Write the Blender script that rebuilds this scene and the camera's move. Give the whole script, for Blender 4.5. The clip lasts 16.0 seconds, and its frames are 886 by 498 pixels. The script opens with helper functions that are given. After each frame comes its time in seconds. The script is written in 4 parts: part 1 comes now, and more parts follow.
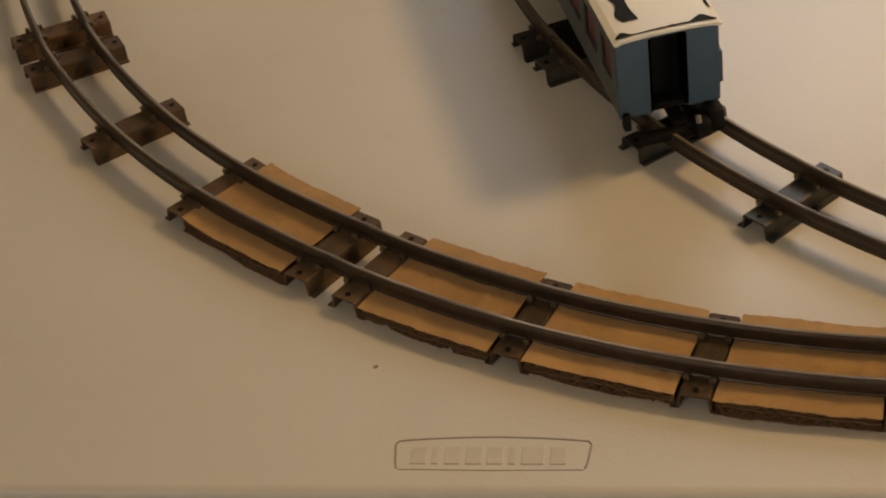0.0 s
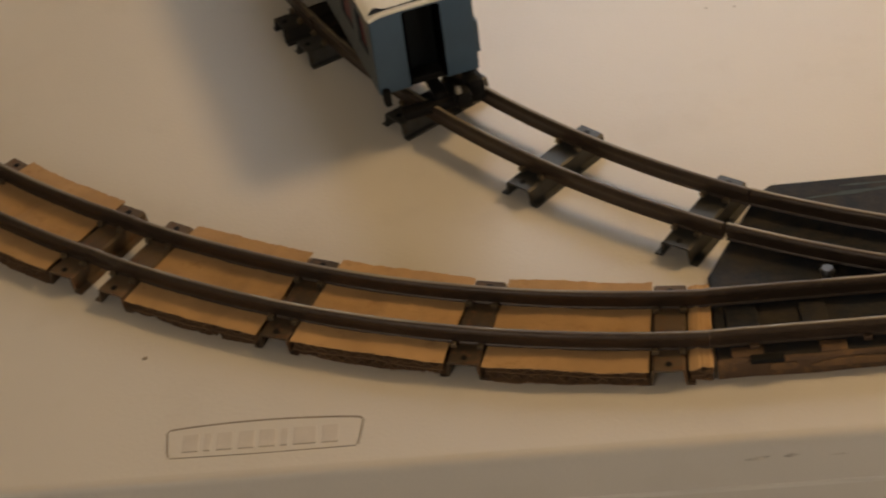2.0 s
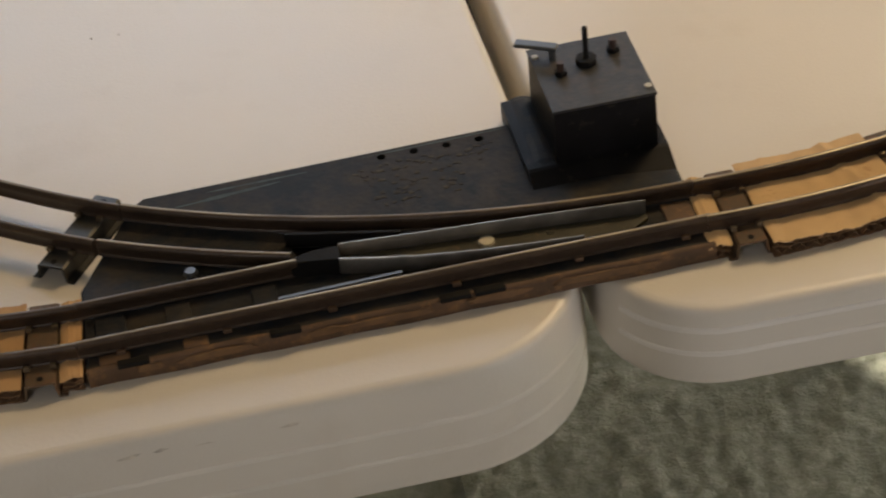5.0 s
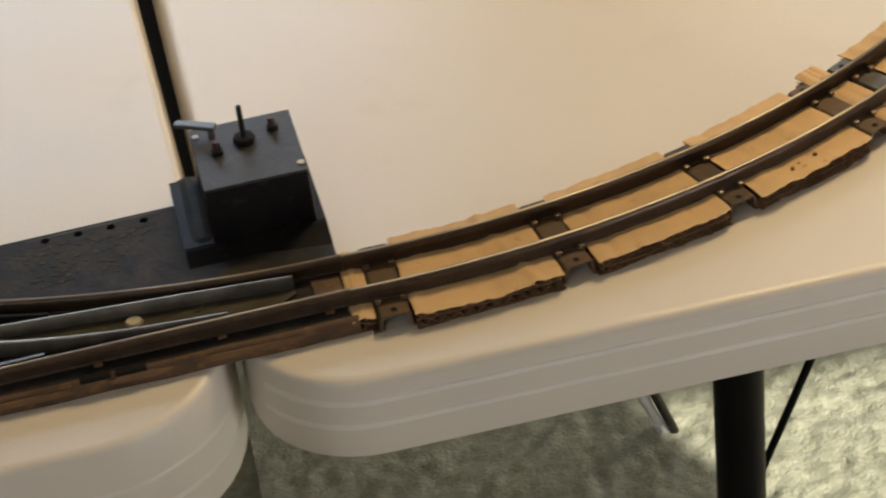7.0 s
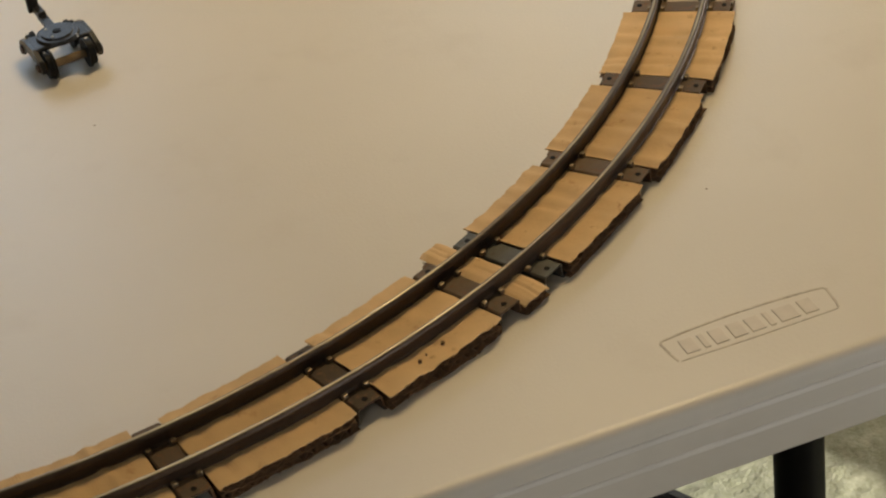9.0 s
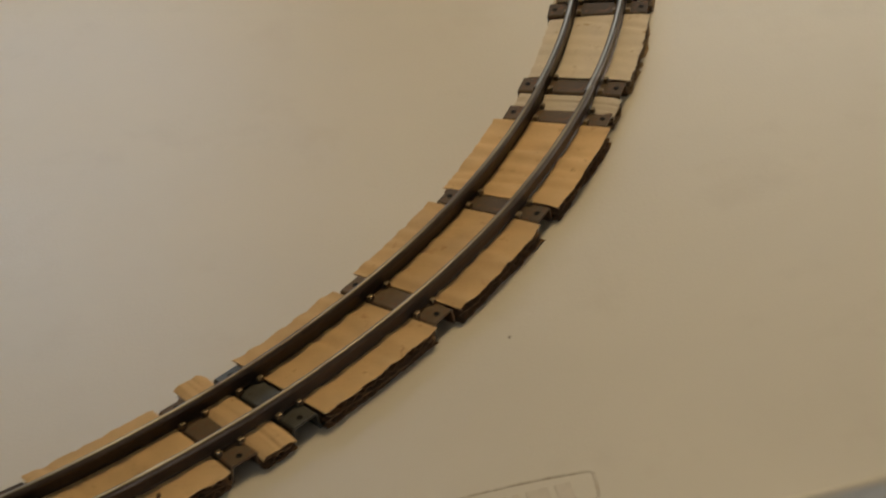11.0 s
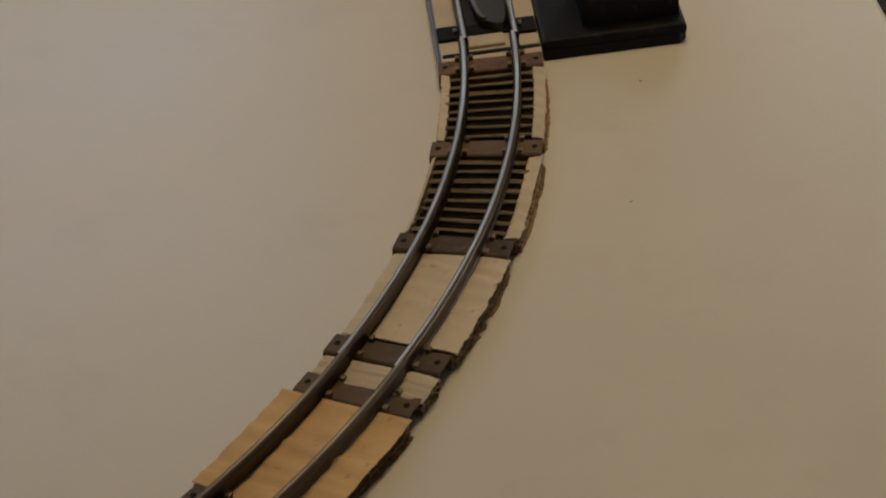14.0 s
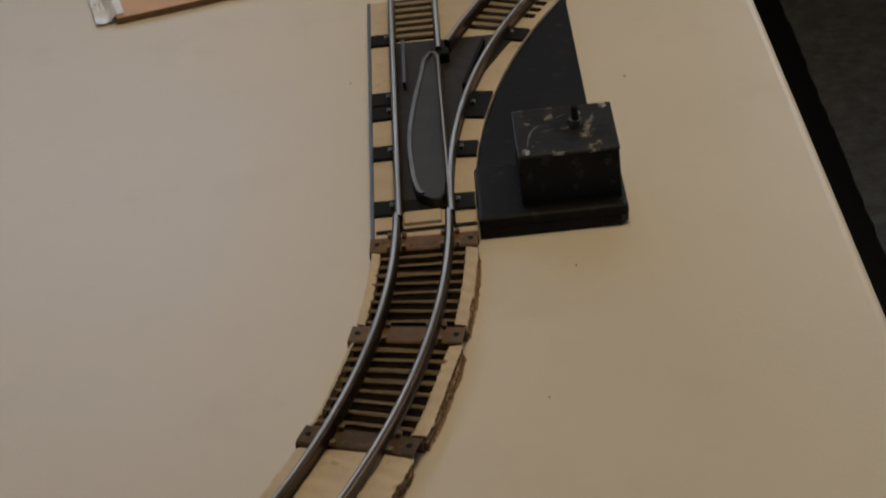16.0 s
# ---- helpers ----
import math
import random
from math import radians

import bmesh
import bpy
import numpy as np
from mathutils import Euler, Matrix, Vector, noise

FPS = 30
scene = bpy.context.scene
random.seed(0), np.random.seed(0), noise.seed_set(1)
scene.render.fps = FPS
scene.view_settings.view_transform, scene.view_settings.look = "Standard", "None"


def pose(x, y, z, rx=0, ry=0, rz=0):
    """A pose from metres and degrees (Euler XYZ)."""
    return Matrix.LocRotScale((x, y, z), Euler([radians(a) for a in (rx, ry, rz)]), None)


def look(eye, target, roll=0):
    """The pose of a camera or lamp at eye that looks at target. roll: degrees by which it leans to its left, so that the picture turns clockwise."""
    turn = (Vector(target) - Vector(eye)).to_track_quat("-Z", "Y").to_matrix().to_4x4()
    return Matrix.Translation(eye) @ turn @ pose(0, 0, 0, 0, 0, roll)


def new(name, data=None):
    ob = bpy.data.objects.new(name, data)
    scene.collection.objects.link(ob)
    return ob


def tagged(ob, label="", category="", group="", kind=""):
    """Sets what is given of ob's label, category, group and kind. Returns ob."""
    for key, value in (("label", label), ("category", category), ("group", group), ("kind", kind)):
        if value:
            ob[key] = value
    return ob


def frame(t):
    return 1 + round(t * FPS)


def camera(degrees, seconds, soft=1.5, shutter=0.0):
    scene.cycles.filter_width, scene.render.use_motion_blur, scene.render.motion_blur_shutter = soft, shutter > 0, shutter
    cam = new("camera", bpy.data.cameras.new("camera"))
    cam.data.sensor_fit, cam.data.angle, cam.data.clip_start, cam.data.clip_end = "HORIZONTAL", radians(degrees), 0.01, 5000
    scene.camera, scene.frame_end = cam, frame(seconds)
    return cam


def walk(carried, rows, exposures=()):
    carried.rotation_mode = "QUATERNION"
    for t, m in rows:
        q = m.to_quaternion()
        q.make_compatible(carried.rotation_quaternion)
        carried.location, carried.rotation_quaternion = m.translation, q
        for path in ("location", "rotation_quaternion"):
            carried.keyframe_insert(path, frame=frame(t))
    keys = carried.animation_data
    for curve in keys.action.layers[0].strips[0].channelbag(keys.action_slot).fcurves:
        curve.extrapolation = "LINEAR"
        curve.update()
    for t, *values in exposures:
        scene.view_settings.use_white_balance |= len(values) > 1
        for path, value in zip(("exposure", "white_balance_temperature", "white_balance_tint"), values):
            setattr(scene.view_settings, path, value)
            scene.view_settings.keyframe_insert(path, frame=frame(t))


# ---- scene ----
TOP = 0.74
cam = camera(23.39, 16.0, soft=2.0, shutter=0.4)
PATH = [
    (0, (-0.1982, -0.5103, 1.2990), (-0.3689, 0.2594, 0.6839), -7.60),
    (0.5, (-0.1927, -0.5103, 1.2945), (-0.3605, 0.2597, 0.6788), -7.86),
    (1, (-0.1878, -0.5099, 1.2909), (-0.3325, 0.2622, 0.6721), -7.92),
    (1.5, (-0.1772, -0.5111, 1.2897), (-0.3006, 0.2613, 0.6666), -8.13),
    (2, (-0.1684, -0.5111, 1.2862), (-0.2657, 0.2656, 0.6638), -8.20),
    (2.5, (-0.1507, -0.5137, 1.2821), (-0.2101, 0.2638, 0.6560), -8.48),
    (3, (-0.1372, -0.5213, 1.2815), (-0.1691, 0.2578, 0.6554), -7.73),
    (3.5, (-0.1198, -0.5286, 1.2825), (-0.1329, 0.2519, 0.6574), -7.45),
    (4, (-0.0974, -0.5381, 1.2863), (-0.0772, 0.2396, 0.6579), -7.53),
    (4.2, (-0.0889, -0.5431, 1.2868), (-0.0562, 0.2355, 0.6601), -7.36),
    (6.3, (-0.0023, -0.5762, 1.2816), (0.1033, 0.2164, 0.6811), -7.05),
    (6.5, (0.0152, -0.5809, 1.2753), (0.1192, 0.2180, 0.6829), -7.26),
    (7, (0.0562, -0.5851, 1.2697), (0.1587, 0.2159, 0.6800), -7.40),
    (7.5, (0.0913, -0.5836, 1.2662), (0.1969, 0.2179, 0.6777), -6.87),
    (8, (0.1212, -0.5778, 1.2658), (0.2613, 0.2250, 0.6864), -7.78),
    (8.5, (0.1309, -0.5572, 1.2730), (0.3189, 0.2374, 0.6958), -7.29),
    (9, (0.1292, -0.5273, 1.2665), (0.3545, 0.2652, 0.6999), -8.23),
    (9.2, (0.1450, -0.5179, 1.2671), (0.3550, 0.2783, 0.6997), -9.62),
    (11.3, (0.3706, -0.4580, 1.2449), (0.4721, 0.3662, 0.6878), -8.24),
    (11.5, (0.3803, -0.4344, 1.2515), (0.4923, 0.3916, 0.6990), -8.15),
    (12, (0.3963, -0.3964, 1.2516), (0.5120, 0.4355, 0.7089), -8.24),
    (12.5, (0.4010, -0.3659, 1.2505), (0.5345, 0.4638, 0.7085), -8.31),
    (13, (0.4281, -0.3384, 1.2484), (0.5411, 0.4884, 0.6974), -6.45),
    (13.5, (0.4920, -0.3155, 1.2335), (0.5537, 0.5080, 0.6697), -5.66),
    (14, (0.5440, -0.2934, 1.2284), (0.5561, 0.5373, 0.6719), -7.01),
    (14.5, (0.5869, -0.2908, 1.2286), (0.5741, 0.5454, 0.6803), -6.85),
    (15, (0.6103, -0.2905, 1.2323), (0.5851, 0.5560, 0.7005), -5.56),
    (15.5, (0.6217, -0.2769, 1.2371), (0.5939, 0.5750, 0.7141), -6.33),
    (16, (0.6158, -0.2510, 1.2365), (0.5962, 0.6063, 0.7221), -6.67),
]
EXPOSURES = [(0.0, 0.38, 8700, 13), (2.0, 0.31, 8100, 13), (4.0, 0.25, 7050, 10), (6.3, 0.48, 6700, 9), (7.5, 0.42, 6850, 6), (9.2, -0.17, 6800, 4),
             (11.3, -0.57, 6700, 3), (12.5, -0.86, 6700, 5), (14.0, -1.02, 6500, 7), (16.0, -1.00, 6300, 8)]
walk(cam, [(t, look(eye, target, roll)) for t, eye, target, roll in PATH], EXPOSURES)

# ---- world and light ----
world = bpy.data.worlds.new("sky")
scene.world = world
world.use_nodes = True
wn = world.node_tree
wn.nodes.clear()
sky = wn.nodes.new("ShaderNodeTexSky")
sky.sky_type = "NISHITA"
sky.sun_disc = False
sky.sun_elevation = radians(30)
sky.sun_rotation = radians(154)
wbg = wn.nodes.new("ShaderNodeBackground")
wbg.inputs["Strength"].default_value = 0.05
wout = wn.nodes.new("ShaderNodeOutputWorld")
wn.links.new(sky.outputs[0], wbg.inputs[0])
wn.links.new(wbg.outputs[0], wout.inputs[0])

sun_data = bpy.data.lights.new("sun", "SUN")
sun_data.energy = 5.0
sun_data.angle = radians(0.5)
sun_data.color = (1.0, 0.93, 0.8)
sun = new("sun", sun_data)
SUN_WAY = Vector((-0.44, 0.90, -0.577))
sun.matrix_world = look((3, -6, 5), Vector((3, -6, 5)) + SUN_WAY)


def window_light(name, x, y, z, target, width, height, watts, colour, spread=180):
    data = bpy.data.lights.new(name, "AREA")
    data.shape, data.size, data.size_y = "RECTANGLE", width, height
    data.energy, data.color = watts, colour
    data.spread = radians(spread)
    ob = new(name, data)
    ob.matrix_world = look((x, y, z), target)
    return ob


window_light("window_light_north", -0.12, 2.47, 1.90, (-0.1, 0.1, 0.95), 1.12, 0.84, 5.4, (0.64, 0.77, 1.0), 120)
window_light("window_light_south", 1.76, -1.47, 0.95, (0.2, 0.4, 1.25), 0.46, 1.3, 2.2, (0.92, 0.92, 1.0), 55)
# Added fill for the table fronts; no window is known on this side.
window_light("fill_light_south_west", -1.0, -1.47, 1.65, (-0.2, 0.3, 1.2), 0.6, 0.7, 1.2, (0.90, 0.92, 1.0), 80)
# Two unseen lamps added to lift the right side and the table's rim.
window_light("fill_light_north_east", 1.4, 2.47, 1.6, (0.9, 0.9, 0.9), 0.7, 0.9, 2.8, (0.80, 0.90, 1.0), 120)
window_light("rim_light_east", 2.57, 1.20, 0.78, (0.8, 0.85, 0.72), 0.9, 0.5, 3.4, (1.0, 0.96, 0.92), 80)
lamp_light = window_light("pendant_lamp_light", 0.72, 0.73, 1.86, (0.72, 0.73, 0), 0.40, 0.40, 10.0, (1.0, 0.75, 0.45))
lamp_light.data.shape = "DISK"


# ---- materials ----
def mat(name, colour, rough=0.5, metal=0.0, vary=0.08, scale=30.0, bump=0.0, bump_scale=400.0, second=None, spots=0.5,
        rough_vary=0.1, spread=0.12, random=0.0, coat=0.0, coord="Object", polish_sheen=None, dim=0.2, spec=0.5):
    """Base colour with soft mottling, an optional second colour in worn patches, fine bump."""
    m = bpy.data.materials.new(name)
    m.use_nodes = True
    nt = m.node_tree
    n, li = nt.nodes, nt.links
    b = n["Principled BSDF"]
    b.inputs["Metallic"].default_value = metal
    b.inputs["Specular IOR Level"].default_value = spec
    b.inputs["Coat Weight"].default_value = coat
    tc = n.new("ShaderNodeTexCoord")
    big = n.new("ShaderNodeTexNoise")
    big.inputs["Scale"].default_value = scale
    big.inputs["Detail"].default_value = 6
    li.new(tc.outputs[coord], big.inputs["Vector"])
    ramp = n.new("ShaderNodeMapRange")
    ramp.inputs["From Min"].default_value, ramp.inputs["From Max"].default_value = 0.3, 0.7
    ramp.inputs["To Min"].default_value, ramp.inputs["To Max"].default_value = 1 - vary, 1 + vary
    li.new(big.outputs["Fac"], ramp.inputs["Value"])
    hsv = n.new("ShaderNodeHueSaturation")
    hsv.inputs["Color"].default_value = (*colour, 1)
    value = ramp.outputs[0]
    if random:
        info = n.new("ShaderNodeObjectInfo")
        rr = n.new("ShaderNodeMapRange")
        rr.inputs["To Min"].default_value, rr.inputs["To Max"].default_value = 1 - random, 1 + random
        li.new(info.outputs["Random"], rr.inputs["Value"])
        mul = n.new("ShaderNodeMath")
        mul.operation = "MULTIPLY"
        li.new(value, mul.inputs[0])
        li.new(rr.outputs[0], mul.inputs[1])
        value = mul.outputs[0]
    li.new(value, hsv.inputs["Value"])
    col = hsv.outputs[0]
    if second:
        wear = n.new("ShaderNodeTexNoise")
        wear.inputs["Scale"].default_value = scale * 2.7
        wear.inputs["Detail"].default_value = 8
        wear.inputs["Roughness"].default_value = 0.65
        li.new(tc.outputs[coord], wear.inputs["Vector"])
        wr = n.new("ShaderNodeMapRange")
        wr.inputs["From Min"].default_value, wr.inputs["From Max"].default_value = spots - spread / 2, spots + spread / 2
        li.new(wear.outputs["Fac"], wr.inputs["Value"])
        mix = n.new("ShaderNodeMix")
        mix.data_type = "RGBA"
        mix.inputs["B"].default_value = (*second, 1)
        li.new(wr.outputs[0], mix.inputs["Factor"])
        li.new(col, mix.inputs["A"])
        col = mix.outputs["Result"]
    if polish_sheen:
        # the tread of a rail is rubbed bright, and its highlight is painted in with it
        geo = n.new("ShaderNodeNewGeometry")
        sep = n.new("ShaderNodeSeparateXYZ")
        li.new(geo.outputs["Normal"], sep.inputs[0])
        pr = n.new("ShaderNodeMapRange")
        pr.inputs["From Min"].default_value, pr.inputs["From Max"].default_value = 0.86, 1.0
        li.new(sep.outputs["Z"], pr.inputs["Value"])
        pm = n.new("ShaderNodeMath")
        pm.operation = "MULTIPLY"
        li.new(pr.outputs[0], pm.inputs[0])
        sheen_patches = n.new("ShaderNodeTexNoise")
        sheen_patches.inputs["Scale"].default_value = 16
        li.new(tc.outputs[coord], sheen_patches.inputs["Vector"])
        ru = n.new("ShaderNodeMapRange")
        ru.inputs["From Min"].default_value, ru.inputs["From Max"].default_value = 0.40, 0.62
        ru.inputs["To Min"].default_value, ru.inputs["To Max"].default_value = dim, 1.0
        li.new(sheen_patches.outputs["Fac"], ru.inputs["Value"])
        li.new(ru.outputs[0], pm.inputs[1])
        px = n.new("ShaderNodeMix")
        px.data_type = "RGBA"
        px.inputs["B"].default_value = (*polish_sheen, 1)
        li.new(pm.outputs[0], px.inputs["Factor"])
        li.new(col, px.inputs["A"])
        col = px.outputs["Result"]
    li.new(col, b.inputs["Base Color"])
    rm = n.new("ShaderNodeMapRange")
    rm.inputs["To Min"].default_value, rm.inputs["To Max"].default_value = max(rough - rough_vary, 0.02), min(rough + rough_vary, 1)
    li.new(big.outputs["Fac"], rm.inputs["Value"])
    li.new(rm.outputs[0], b.inputs["Roughness"])
    if bump:
        fine = n.new("ShaderNodeTexNoise")
        fine.inputs["Scale"].default_value = bump_scale
        fine.inputs["Detail"].default_value = 4
        li.new(tc.outputs[coord], fine.inputs["Vector"])
        bp = n.new("ShaderNodeBump")
        bp.inputs["Strength"].default_value = bump
        bp.inputs["Distance"].default_value = 0.0004
        li.new(fine.outputs["Fac"], bp.inputs["Height"])
        li.new(bp.outputs["Normal"], b.inputs["Normal"])
    return m


TABLE = mat("table_plastic", (0.66, 0.60, 0.51), 0.36, vary=0.035, scale=6, bump=0.24, bump_scale=550, second=(0.61, 0.545, 0.455), spots=0.69, spread=0.26)
# Both ridge colours are lighter than the table: the highlight is painted in.
RIDGE = mat("ridge_highlight", (0.75, 0.70, 0.63), 0.4, vary=0.06, scale=30)
FAINT = mat("faint_ridge_highlight", (0.70, 0.645, 0.56), 0.4, vary=0.06, scale=30)
RUG = mat("charcoal_rug", (0.12, 0.122, 0.13), 0.95, vary=0.3, scale=60, bump=0.8, bump_scale=300)
# Darker plastic for the mark: the shade along its relief is painted in.
SOFT_GROOVE = mat("soft_groove_shade", (0.47, 0.40, 0.31), 0.6, scale=120, vary=0.2, second=(0.60, 0.54, 0.45), spots=0.52, spread=0.2)
GROOVE = mat("groove_shade", (0.30, 0.245, 0.18), 0.6, scale=200, vary=0.2)
LOGO = mat("logo_face", (0.605, 0.535, 0.445), 0.5, scale=150, vary=0.06)
RAIL = mat("dull_rail_steel", (0.062, 0.040, 0.025), 0.43, metal=0.35, vary=0.15, scale=120, second=(0.045, 0.026, 0.016), spots=0.6, spread=0.3, rough_vary=0.05, polish_sheen=(0.34, 0.28, 0.185))
# Rail copy with the lamp's yellow highlight painted stronger on the tread.
HIGHLIT_RAIL = mat("highlit_rail_steel", (0.062, 0.040, 0.025), 0.40, metal=0.4, vary=0.15, scale=120, second=(0.045, 0.026, 0.016), spots=0.6, spread=0.3, rough_vary=0.05, polish_sheen=(0.50, 0.42, 0.27), dim=0.35)
SHINY_RAIL = mat("rubbed_rail_steel", (0.070, 0.048, 0.032), 0.31, metal=0.7, vary=0.12, scale=120, second=(0.050, 0.028, 0.018), spots=0.6, spread=0.3, rough_vary=0.02, polish_sheen=(0.52, 0.49, 0.44), dim=0.7)
TIE = mat("tie_steel", (0.100, 0.065, 0.037), 0.6, metal=0.0, spec=0.25, vary=0.25, scale=90, bump=0.2, bump_scale=1500, second=(0.14, 0.068, 0.032), spots=0.58, random=0.35)
TIE_DARK = mat("dark_tie_steel", (0.066, 0.062, 0.053), 0.38, metal=0.5, spec=0.35, vary=0.3, scale=90, bump=0.2, bump_scale=1500, second=(0.06, 0.045, 0.03), spots=0.6, random=0.2)
# Darker tie copy: the coach's shadow is put into the steel's colour.
TIE_SHADED = mat("coach_shaded_tie_steel", (0.026, 0.022, 0.018), 0.55, metal=0.2, spec=0.3, vary=0.3, scale=90, bump=0.2, bump_scale=1500, second=(0.05, 0.035, 0.022), spots=0.62)
TIE_RUST = mat("rusty_tie_steel", (0.150, 0.082, 0.038), 0.6, spec=0.25, vary=0.3, scale=90, bump=0.25, bump_scale=1500, second=(0.075, 0.045, 0.030), spots=0.56)
CLIP = mat("clip_steel", (0.17, 0.125, 0.075), 0.42, metal=0.6, vary=0.25, scale=300)
CARD = mat("cardboard", (0.60, 0.395, 0.195), 0.85, vary=0.10, scale=60, bump=0.35, bump_scale=600, second=(0.42, 0.24, 0.10), spots=0.66, random=0.08)
CARD_RED = mat("reddish_cardboard", (0.49, 0.285, 0.125), 0.85, vary=0.12, scale=60, bump=0.35, bump_scale=600, second=(0.40, 0.22, 0.09), spots=0.64, random=0.1)
# Darker copy of the board: shade on edges and lower layers put into colour.
CARD_SHADE = mat("shaded_cardboard", (0.15, 0.082, 0.038), 0.95, vary=0.3, scale=300, bump=0.4)
PALE = mat("pale_cardboard", (0.56, 0.47, 0.355), 0.85, vary=0.09, scale=60, bump=0.35, bump_scale=600, second=(0.44, 0.33, 0.21), spots=0.64, random=0.08)
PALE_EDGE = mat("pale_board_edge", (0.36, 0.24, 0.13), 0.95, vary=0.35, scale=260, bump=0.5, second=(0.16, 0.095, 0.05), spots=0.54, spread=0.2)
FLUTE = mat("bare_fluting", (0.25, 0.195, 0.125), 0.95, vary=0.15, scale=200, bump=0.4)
# Near-black paper: the shade of the hollows between ribs is in its colour.
HOLLOW_SHADE = mat("painted_hollow_shade", (0.014, 0.008, 0.005), 0.95, vary=0.25, scale=200, spec=0.1)
BLACK = mat("black_enamel", (0.009, 0.008, 0.008), 0.44, vary=0.3, scale=50, bump=0.25, bump_scale=800, second=(0.035, 0.028, 0.022), spots=0.64, spec=0.10)
WORN = mat("worn_blue_black_enamel", (0.017, 0.019, 0.022), 0.58, vary=0.45, scale=28, bump=0.5, bump_scale=400, second=(0.050, 0.038, 0.026), spots=0.56, spread=0.3, spec=0.14)
RUST = mat("rusted_skirt", (0.090, 0.050, 0.026), 0.62, metal=0.2, vary=0.35, scale=60, bump=0.4, bump_scale=700, second=(0.19, 0.10, 0.038), spots=0.6, spread=0.15)
BLADE = mat("olive_blade", (0.052, 0.045, 0.028), 0.5, metal=0.1, vary=0.25, scale=80, bump=0.3, spec=0.3, second=(0.14, 0.085, 0.04), spots=0.66)
BRIGHT = mat("bright_steel", (0.52, 0.49, 0.43), 0.3, metal=0.9, vary=0.15, scale=120)
STEEL = mat("rubbed_steel", (0.24, 0.22, 0.19), 0.34, metal=0.8, vary=0.2, scale=120)
# Black fill that paints the shade inside holes, slot and doorway.
HOLE = mat("hole_shade", (0.002, 0.002, 0.002), 0.9, spec=0.0)
DULL = mat("dull_steel", (0.11, 0.11, 0.11), 0.38, metal=0.7, vary=0.2, scale=120)
RIVET = mat("pale_rivet", (0.46, 0.41, 0.31), 0.5, metal=0.2, vary=0.1, scale=200)
PRINT = mat("worn_print", (0.056, 0.047, 0.036), 0.8, vary=0.5, scale=300, spec=0.1)
LID = mat("worn_lid", (0.024, 0.023, 0.022), 0.48, vary=0.4, scale=45, bump=0.4, bump_scale=500, second=(0.055, 0.042, 0.030), spots=0.58, spread=0.25, spec=0.35)
BLUE = mat("blue_grey_paint", (0.040, 0.080, 0.115), 0.48, vary=0.1, scale=60, bump=0.15, second=(0.10, 0.14, 0.16), spots=0.74)
GREY = mat("grey_paint", (0.062, 0.072, 0.070), 0.5, vary=0.1, scale=60, bump=0.15)
RED = mat("dark_red_strip", (0.085, 0.012, 0.016), 0.45, vary=0.2, scale=80)
ROOF = mat("ivory_roof", (0.74, 0.68, 0.54), 0.4, vary=0.06, scale=40, bump=0.15)
SCAR = mat("bare_dark_metal", (0.008, 0.007, 0.006), 0.7, vary=0.3, scale=100, spec=0.15)
LEG = mat("black_leg_paint", (0.006, 0.0055, 0.005), 0.45, vary=0.2, scale=50, spec=0.15)
WHEEL = mat("wheel_metal", (0.034, 0.028, 0.021), 0.45, metal=0.2, spec=0.35, vary=0.2, scale=200)
GUN = mat("gunmetal", (0.020, 0.017, 0.014), 0.32, metal=0.35, spec=0.5, vary=0.35, scale=160, bump=0.3, bump_scale=900, second=(0.05, 0.04, 0.03), spots=0.62)
BRASS = mat("axle_brass", (0.20, 0.14, 0.08), 0.4, metal=0.8, vary=0.15, scale=200)
COPPER = mat("rust_red_cap", (0.050, 0.028, 0.020), 0.5, metal=0.3, vary=0.2, scale=200)
PINK = mat("pinkish_card", (0.64, 0.43, 0.32), 0.8, vary=0.08, scale=50, bump=0.2)
WALL = mat("wall_paint", (0.52, 0.47, 0.39), 0.85, vary=0.03, scale=3, bump=0.15, bump_scale=200)
CEIL = mat("ceiling_paint", (0.80, 0.76, 0.68), 0.9, vary=0.03, scale=3)
PAPER = mat("clear_bag", (0.85, 0.86, 0.90), 0.12, vary=0.1, scale=60, bump=0.6, bump_scale=120)
PAPER.node_tree.nodes["Principled BSDF"].inputs["Transmission Weight"].default_value = 0.1
CARPET = mat("carpet", (0.49, 0.49, 0.40), 0.95, vary=0.2, scale=38, bump=0.5, bump_scale=260, second=(0.31, 0.32, 0.225), spots=0.50, spread=0.4)
CARPET.node_tree.nodes["Bump"].inputs["Distance"].default_value = 0.004


# ---- mesh helpers ----
def mesh_of(name, bm, material, smooth=False):
    me = bpy.data.meshes.new(name)
    bmesh.ops.recalc_face_normals(bm, faces=bm.faces)
    bm.to_mesh(me)
    bm.free()
    for m in material if isinstance(material, (list, tuple)) else [material]:
        me.materials.append(m)
    if smooth:
        for p in me.polygons:
            p.use_smooth = True
        me.set_sharp_from_angle(angle=radians(34))
    return me


def part(name, bm, material, parent=None, label="", smooth=False):
    me = mesh_of(name, bm, material, smooth) if isinstance(bm, bmesh.types.BMesh) else bm
    ob = new(name, me)
    if parent:
        ob.parent = parent
    if label:
        ob["label"] = label
    return ob


